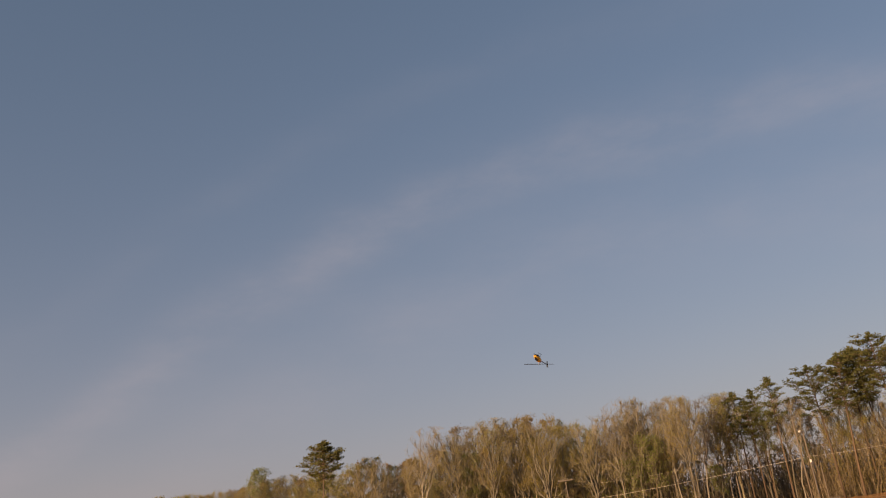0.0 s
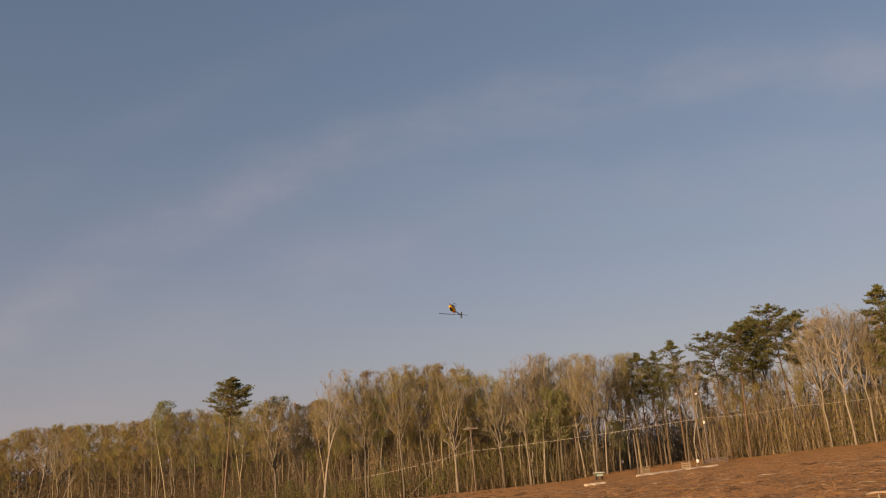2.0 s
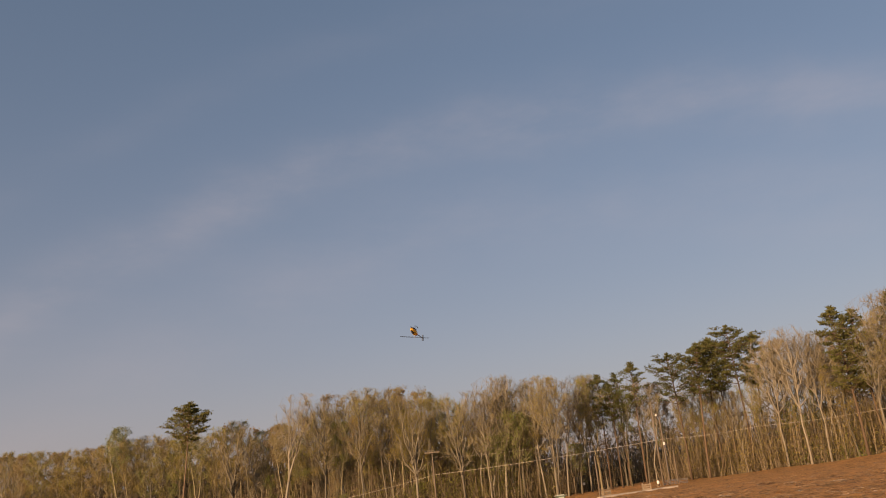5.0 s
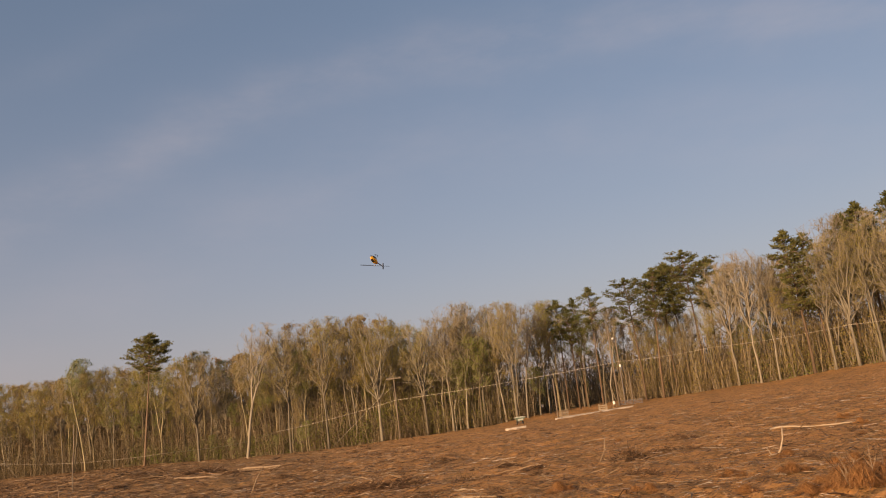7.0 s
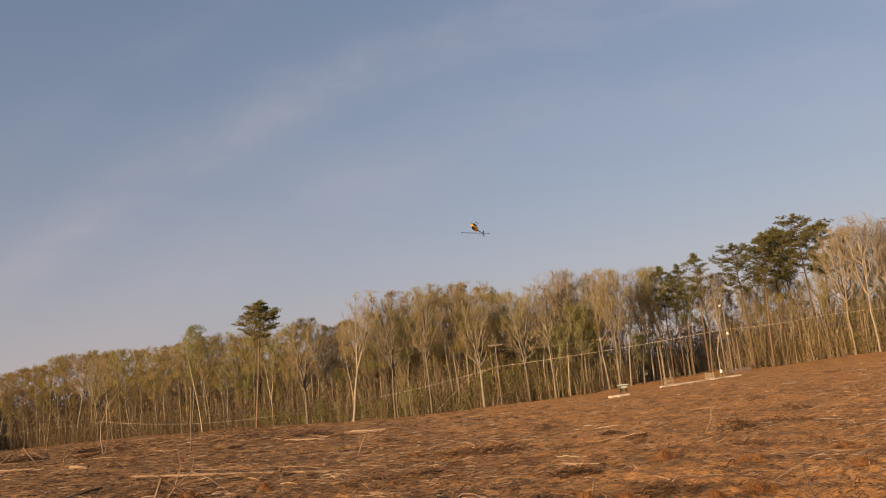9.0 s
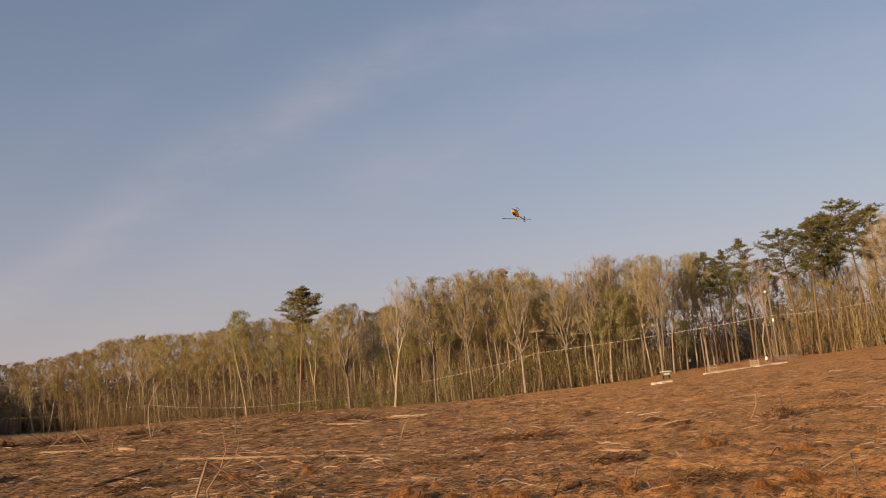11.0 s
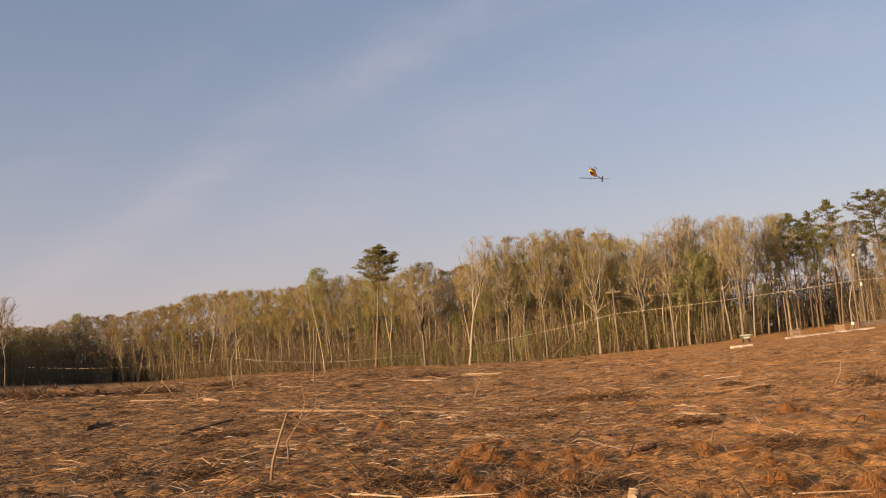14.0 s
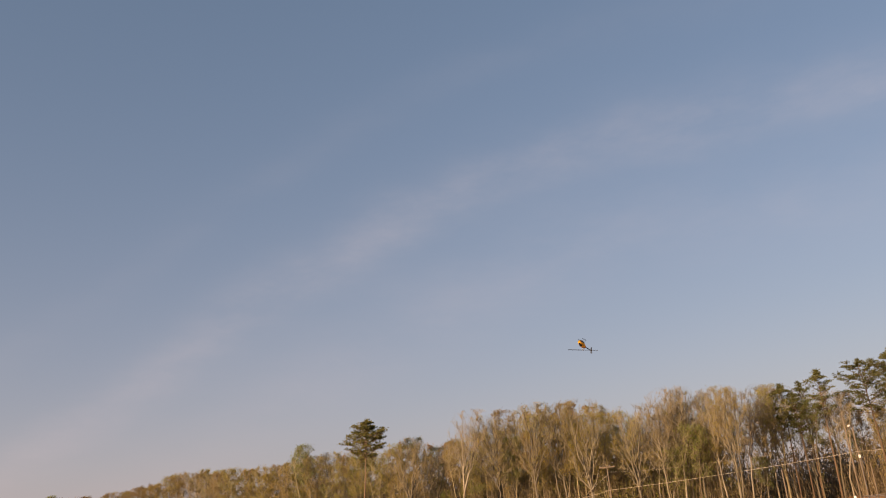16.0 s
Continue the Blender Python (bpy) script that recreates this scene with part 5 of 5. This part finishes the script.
for i in range(70):
    b, d = rnd.uniform(-33, 36), 15 * 6.0 ** rnd.random()
    lay((grey_pile, dark_pile)[i % 2], d * math.sin(radians(b)), d * math.cos(radians(b)), rnd.uniform(0, 6.28), rnd.uniform(0.35, 0.8) * (0.8 + d / 60))


def dry_clump(seed, blades, tall, wide):
    """A drooping rust-coloured clump of dry broom grass."""
    rnd = random.Random(seed)
    ob = thing("dry_grass_clump", "rust-coloured drooping clump of dry grass", "grass clump", "dry grass clumps")
    a = Acc()
    hubs = [(Vector((0, 0, 0)), 1.0), (Vector((wide * 0.9, wide * 0.2, 0)), 0.62), (Vector((-wide * 0.5, -wide * 0.7, 0)), 0.5)]
    for i in range(blades):
        hub, s = hubs[(0, 0, 1, 0, 2)[i % 5]]
        g, k = rnd.uniform(0, 6.28), rnd.uniform(0.35, 1.0)
        out = Vector((math.cos(g), math.sin(g), 0)) * wide * s * k
        h = tall * s * rnd.uniform(0.5, 1.08)
        top = hub + out * rnd.uniform(0.0, 0.3) + Vector((rnd.gauss(0, 0.04), rnd.gauss(0, 0.04), h))
        p1 = hub + out * rnd.uniform(0.2, 0.6) + Vector((rnd.gauss(0, 0.025), rnd.gauss(0, 0.025), h * rnd.uniform(0.66, 1.0)))
        p2 = hub + out * rnd.uniform(0.5, 0.9) + Vector((rnd.gauss(0, 0.03), rnd.gauss(0, 0.03), h * rnd.uniform(0.3, 0.65)))
        p3 = hub + out * rnd.uniform(0.95, 1.2) + Vector((rnd.gauss(0, 0.045), rnd.gauss(0, 0.045), rnd.uniform(-0.015, 0.04)))
        w = Vector((-math.sin(g), math.cos(g), 0)) * rnd.uniform(0.0011, 0.0028)
        b = len(a.v)
        a.v += [top - w * 0.6, top + w * 0.6, p1 + w, p1 - w, p2 + w, p2 - w, p3]
        a.f += [(b, b + 1, b + 2, b + 3), (b + 3, b + 2, b + 4, b + 5), (b + 5, b + 4, b + 6)]
    tagged(part("grass_tuft", a, M_DRY, ob), kind="stuff")
    return ob


clumps = [dry_clump(81, 1150, 0.19, 0.22), dry_clump(82, 1050, 0.16, 0.23), dry_clump(83, 950, 0.13, 0.21)]
rnd = random.Random(8)
spots = [(-1.69, 13.94), (-0.87, 13.03), (-1.23, 10.63), (-1.81, 12.35), (-1.5, 13.6), (-0.57, 30.4), (-3.51, 10.62), (2.31, 9.44), (2.73, 9.93), (2.62, 8.89), (2.74, 8.53), (3.04, 8.89), (3.49, 9.85), (2.21, 8.25), (2.17, 11.39), (2.15, 12.47), (3.84, 12.2), (2.38, 7.49), (-1.43, 13.65), (-0.89, 13.13), (-1.15, 10.36), (-0.24, 10.73), (0.1, 12.69)]
spots += [(16.7, 29.0), (16.2, 28.6), (9.2, 18.7), (9.0, 18.2), (7.6, 13.6), (8.3, 13.9), (7.06, 16.8), (8.8, 16.0), (6.4, 12.6), (7.2, 12.7), (8.9, 15.5), (7.9, 12.4), (2.05, 8.45), (2.5, 8.3), (2.15, 13.0), (1.68, 14.1), (5.1, 15.8), (4.9, 16.0), (-1.58, 15.57), (-1.3, 15.3), (-0.96, 13.69), (-2.33, 13.36), (-1.5, 11.3), (-0.73, 9.85), (-0.2, 13.5), (-0.6, 12.0), (-2.6, 10.1)]
while len(spots) < 90:
    b, d = rnd.uniform(-30, 34), 10 * 6.5 ** rnd.random()
    if rnd.random() < 0.25 + (b + 30) / 80:
        spots.append((d * math.sin(radians(b)), d * math.cos(radians(b))))
for i, (x, y) in enumerate(spots):
    lay(clumps[i % 3], x, y, rnd.uniform(0, 6.28), rnd.uniform(0.75, 1.25), i > 2)


def branch(name, pts, r0, r1, mat, label, forks=()):
    ob = thing(name, label, "branch", m=Matrix.Translation(pts[0]))
    a = Acc()
    q = [p - pts[0] for p in pts]
    k = len(q) - 1
    a.tube(q, [r0 + (r1 - r0) * i / k for i in range(k + 1)], 6)
    part("stem", a, mat, ob, smooth=True)
    for f in forks:
        a = Acc()
        g = [p - pts[0] for p in f]
        a.tube(g, [r1 * 1.6, r1 * 1.1, r1 * 0.5][:len(g)], 5)
        part("fork", a, mat, ob)


def up(x, y, z):
    return Vector((x, y, float(land(x, y)) + z))


# a broken stick that stands in the slash, and what leans on it
branch("standing_stick", [up(-4.75, 12.83, -0.1), up(-4.68, 12.85, 0.35), up(-4.56, 12.87, 0.7), up(-4.43, 12.9, 1.05)], 0.024, 0.02, M_LOG, "bleached broken stick standing upright in the slash")
branch("leaning_stick", [up(-4.43, 12.92, 1.03), up(-3.98, 12.85, 0.74), up(-3.55, 12.75, 0.38), up(-3.18, 12.62, 0.02)], 0.018, 0.013, M_DARKLOG, "dark broken branch leaning down from a standing stick")
branch("standing_sapling", [up(-5.2, 15.1, -0.1), up(-5.22, 15.1, 0.45), up(-5.0, 15.15, 0.75), up(-4.7, 15.2, 1.0), up(-4.6, 15.2, 1.35)], 0.022, 0.008, M_LOG, "thin crooked dead sapling in the slash",
       [[up(-4.7, 15.2, 1.0), up(-4.4, 15.2, 0.85), up(-4.0, 15.2, 0.5)], [up(-5.0, 15.15, 0.75), up(-4.85, 15.1, 1.1), up(-4.9, 15.1, 1.5)]])
branch("fallen_stick", [up(-4.7, 12.5, 0.04), up(-4.62, 12.2, 0.1), up(-4.7, 11.8, 0.08), up(-4.75, 11.4, 0.05)], 0.013, 0.007, M_LOG, "thin pale branch lying in the slash")
branch("fallen_stick", [up(-9.15, 15.1, 0.05), up(-8.6, 14.6, 0.2), up(-7.95, 13.9, 0.2), up(-7.0, 12.5, 0.02)], 0.02, 0.01, M_DARKLOG, "dark arched branch springing out of the slash")
branch("fallen_stick", [up(0.5, 9.75, 0.05), up(0.52, 9.8, 0.2), up(0.66, 9.8, 0.27), up(0.8, 9.8, 0.2), up(0.84, 9.8, 0.02)], 0.004, 0.003, M_LOG, "thin arched twig beside the stump")
branch("fallen_stick", [up(1.75, 13.3, 0.0), up(1.80, 13.35, 0.16), up(1.86, 13.4, 0.3)], 0.018, 0.012, M_LOG, "short bleached stick standing in the soil")
branch("fallen_stick", [up(1.55, 19.5, 0.05), up(2.1, 19.0, 0.12), up(2.7, 18.4, 0.1)], 0.03, 0.02, M_LOG, "bleached bent branch on the soil")
branch("fallen_stick", [up(-4.0, 33.0, 0.0), up(-3.8, 33.0, 0.5), up(-3.5, 33.0, 0.95)], 0.03, 0.02, M_LOG, "short pale stick leaning out of the slash")
branch("fallen_stick", [up(6.6, 24.5, 0.0), up(6.8, 24.5, 0.35), up(6.85, 24.5, 0.7)], 0.02, 0.015, M_LOG, "short pale stick leaning out of the slash")
branch("dead_sapling", [aim(-22.15, -1.05, 79), aim(-22.3, 0.1, 79), aim(-22.25, 1.0, 79), aim(-21.9, 1.85, 79), aim(-21.6, 2.5, 79)], 0.075, 0.02, M_PALE, "pale dead sapling with a slack cable caught on it",
       [[aim(-21.9, 1.85, 79), aim(-21.4, 2.6, 79), aim(-20.95, 3.05, 79)], [aim(-22.1, -0.7, 79), aim(-21.88, 0.5, 79), aim(-21.3, 0.98, 79)], [aim(-21.3, 0.98, 79), aim(-20.6, 0.78, 78.8), aim(-20.0, -0.05, 78.6)]])
branch("dead_sapling", [aim(-17.15, -1.45, 63.5), aim(-17.12, 0.0, 63.5), aim(-17.0, 1.4, 63.5), aim(-16.96, 2.7, 63.5)], 0.05, 0.03, M_POLE, "thin bare dead stem standing in the clearing")
for snag in (((-27.95, -0.85, 86), (-27.35, -0.35, 86), (-26.7, 0.14, 86)), ((-25.6, -1.2, 69), (-26.1, -0.5, 69.5), (-26.53, 0.13, 70)), ((-24.45, -1.45, 62), (-24.35, -0.8, 62), (-24.05, -0.5, 62), (-23.95, -0.8, 62)), ((-31.6, -0.9, 96), (-31.0, -0.55, 96), (-30.4, 0.0, 96))):
    branch("leaning_snag", [aim(*q) for q in snag], 0.055, 0.035, M_LOG, "pale limb leaning up out of the ridge slash")


branch("fallen_stick", [up(9.26, 19.3, -0.03), up(9.38, 19.3, 0.12), up(9.5, 19.35, 0.34), up(9.56, 19.4, 0.62)], 0.026, 0.016, M_CUT, "bleached stick standing crooked out of the soil",
       [[up(9.3, 19.3, 0.03), up(9.12, 19.25, 0.04), up(9.02, 19.2, 0.2)]])


def dead_shrub(x, y, seed, count, tall):
    """A fan of dry brown stems."""
    rnd = random.Random(seed)
    ob = thing("dead_shrub", "leafless brown shrub of dry leaning stems among rusty grass", "shrub", m=Matrix.Translation(up(x, y, 0)))
    for _ in range(count):
        a = Acc()
        way = Vector((rnd.gauss(0, 0.5), rnd.gauss(0, 0.35), 1))
        stem = bent(Vector((rnd.gauss(0, 0.12), rnd.gauss(0, 0.1), -0.03)), way, tall * rnd.uniform(0.5, 1.0), 4, rnd, 0.1)
        a.tube(stem, [0.009, 0.008, 0.006, 0.005, 0.003], 4, cap=False)
        for _ in range(2):
            q = rnd.randint(1, 3)
            tw = bent(stem[q], way + Vector((rnd.gauss(0, 0.7), rnd.gauss(0, 0.7), 0)), tall * 0.25, 2, rnd, 0.15)
            a.tube(tw, [0.005, 0.004, 0.002], 3, cap=False)
        part("stem", a, M_LOG if rnd.random() < 0.35 else M_DARKLOG, ob)


for x, y, k in ((7.0, 12.1, 1.7), (7.6, 12.5, 1.9), (8.2, 12.9, 1.8), (7.8, 13.5, 1.6), (8.8, 14.0, 1.6), (7.2, 13.0, 1.5), (8.5, 13.4, 1.9), (9.0, 13.0, 1.8)):
    lay(clumps[1], x, y, x * 3, k)
dead_shrub(7.0, 12.2, 5, 11, 0.75)
dead_shrub(7.8, 12.9, 6, 8, 0.65)
dead_shrub(8.4, 14.6, 7, 6, 0.5)


# ---------- the model helicopter, upside down in the air ----------
M_YELLOW = material("yellow_canopy", [(0.1, (0.85, 0.36, 0.03)), (0.5, (0.90, 0.48, 0.05)), (0.9, (0.92, 0.55, 0.08))], scale=3.0, rough=0.3, bump=0)
M_RED = material("red_canopy", [(0.1, (0.62, 0.06, 0.03)), (0.9, (0.75, 0.12, 0.05))], scale=3.0, rough=0.3, bump=0)
M_CARBON = material("carbon_fibre", [(0.1, (0.012, 0.012, 0.014)), (0.9, (0.03, 0.03, 0.034))], scale=30.0, rough=0.35, bump=0)


def helicopter():
    ob = thing("model_helicopter", "yellow and red model helicopter flying upside down", "helicopter")
    ring = [(0.56, 0.015, 0.015, -0.06), (0.52, 0.06, 0.07, -0.06), (0.42, 0.10, 0.13, -0.05), (0.28, 0.125, 0.18, -0.03), (0.10, 0.12, 0.19, -0.01), (-0.04, 0.09, 0.15, 0.01)]

    def shell(rows, lo, hi, n=16):
        a = Acc()
        for x, w, h, z in rows:
            for i in range(n + 1):
                g = lo + (hi - lo) * i / n
                a.v.append(Vector((x, math.cos(g) * w, z + math.sin(g) * h)))
        for r in range(len(rows) - 1):
            for i in range(n):
                b = r * (n + 1) + i
                a.f.append((b, b + 1, b + n + 2, b + n + 1))
        return a

    part("canopy", shell(ring, radians(-60), radians(240)), M_YELLOW, ob, "glossy yellow canopy", smooth=True)
    part("belly_panel", shell(ring, radians(240), radians(300), 6), M_CARBON, ob, smooth=True)
    part("rear_canopy", shell([(-0.04, 0.09, 0.15, 0.01), (-0.14, 0.07, 0.11, 0.03), (-0.22, 0.035, 0.055, 0.045)], 0, 2 * math.pi), M_RED, ob, "red rear fairing", smooth=True)
    stripe = [(x, w * 1.02, h * 1.02, z) for x, w, h, z in ring[1:5]]
    part("windscreen", shell([(x, w * 1.02, h * 1.02, z) for x, w, h, z in ring[1:4]], radians(50), radians(130), 6), M_CARBON, ob, "black canopy window", smooth=True)
    part("stripe", shell(stripe, radians(-50), radians(-10), 5), M_CARBON, ob, "black flank stripe", smooth=True)
    part("stripe", shell(stripe, radians(190), radians(230), 5), M_CARBON, ob, "black flank stripe", smooth=True)
    a = Acc()
    a.tube([Vector((-0.15, 0, 0.04)), Vector((-0.6, 0, 0.05)), Vector((-1.0, 0, 0.06))], [0.024, 0.022, 0.02], 10)
    part("tail_boom", a, M_CARBON, ob, smooth=True)
    a = Acc()
    a.box((-1.06, -0.006, -0.14), (-0.95, 0.006, 0.2))
    part("tail_fin", a, M_CARBON, ob)
    a = Acc()
    for s in (-1, 1):
        a.box((-0.99 - 0.02, 0.05, 0.06 if s > 0 else -0.08), (-0.99 + 0.02, 0.056, 0.20 if s > 0 else 0.06))
    part("tail_rotor", a, M_CARBON, ob)
    a = Acc()
    a.tube([Vector((0.08, 0, 0.12)), Vector((0.08, 0, 0.30))], [0.012, 0.012], 8)
    part("mast", a, M_STEEL, ob)
    a = Acc()
    a.tube([Vector((0.08, 0, 0.25)), Vector((0.08, 0, 0.28)), Vector((0.08, 0, 0.31))], [0.03, 0.045, 0.03], 10)
    part("rotor_head", a, M_STEEL, ob)
    nose = Vector((-0.42, -0.88, 0.12)).normalized()
    down = Vector((0.0, 0.05, -1.0))
    upv = (down - nose * down.dot(nose)).normalized()
    left = upv.cross(nose)
    across = Vector((1.0, 0.25, 0.0))
    turn = math.atan2(across.dot(left), across.dot(nose))
    for s in (1, -1):
        a = Acc()
        m = Matrix.Translation((0.08, 0, 0.285)) @ Matrix.Rotation(turn + (0 if s > 0 else math.pi), 4, "Z") @ Matrix.Rotation(radians(5), 4, "X")
        a.box((0.07, -0.03, -0.005), (0.80, 0.032, 0.005), m)
        part("rotor_blade", a, M_CARBON, ob)
    for s in (-1, 1):
        a = Acc()
        a.tube([Vector((-0.12, s * 0.13, -0.27)), Vector((0.1, s * 0.135, -0.28)), Vector((0.3, s * 0.13, -0.27)), Vector((0.36, s * 0.125, -0.24))], [0.01] * 4, 6)
        part("skid", a, M_BLACK, ob)
        for x in (-0.02, 0.22):
            a = Acc()
            a.tube([Vector((x, s * 0.04, -0.13)), Vector((x, s * 0.1, -0.2)), Vector((x, s * 0.133, -0.28))], [0.009] * 3, 6)
            part("skid_strut", a, M_BLACK, ob)
    m = Matrix((nose, left, upv)).transposed().to_4x4()
    ob.matrix_world = Matrix.Translation(aim(2.3, 11.1, 46)) @ m
    return ob


helicopter()
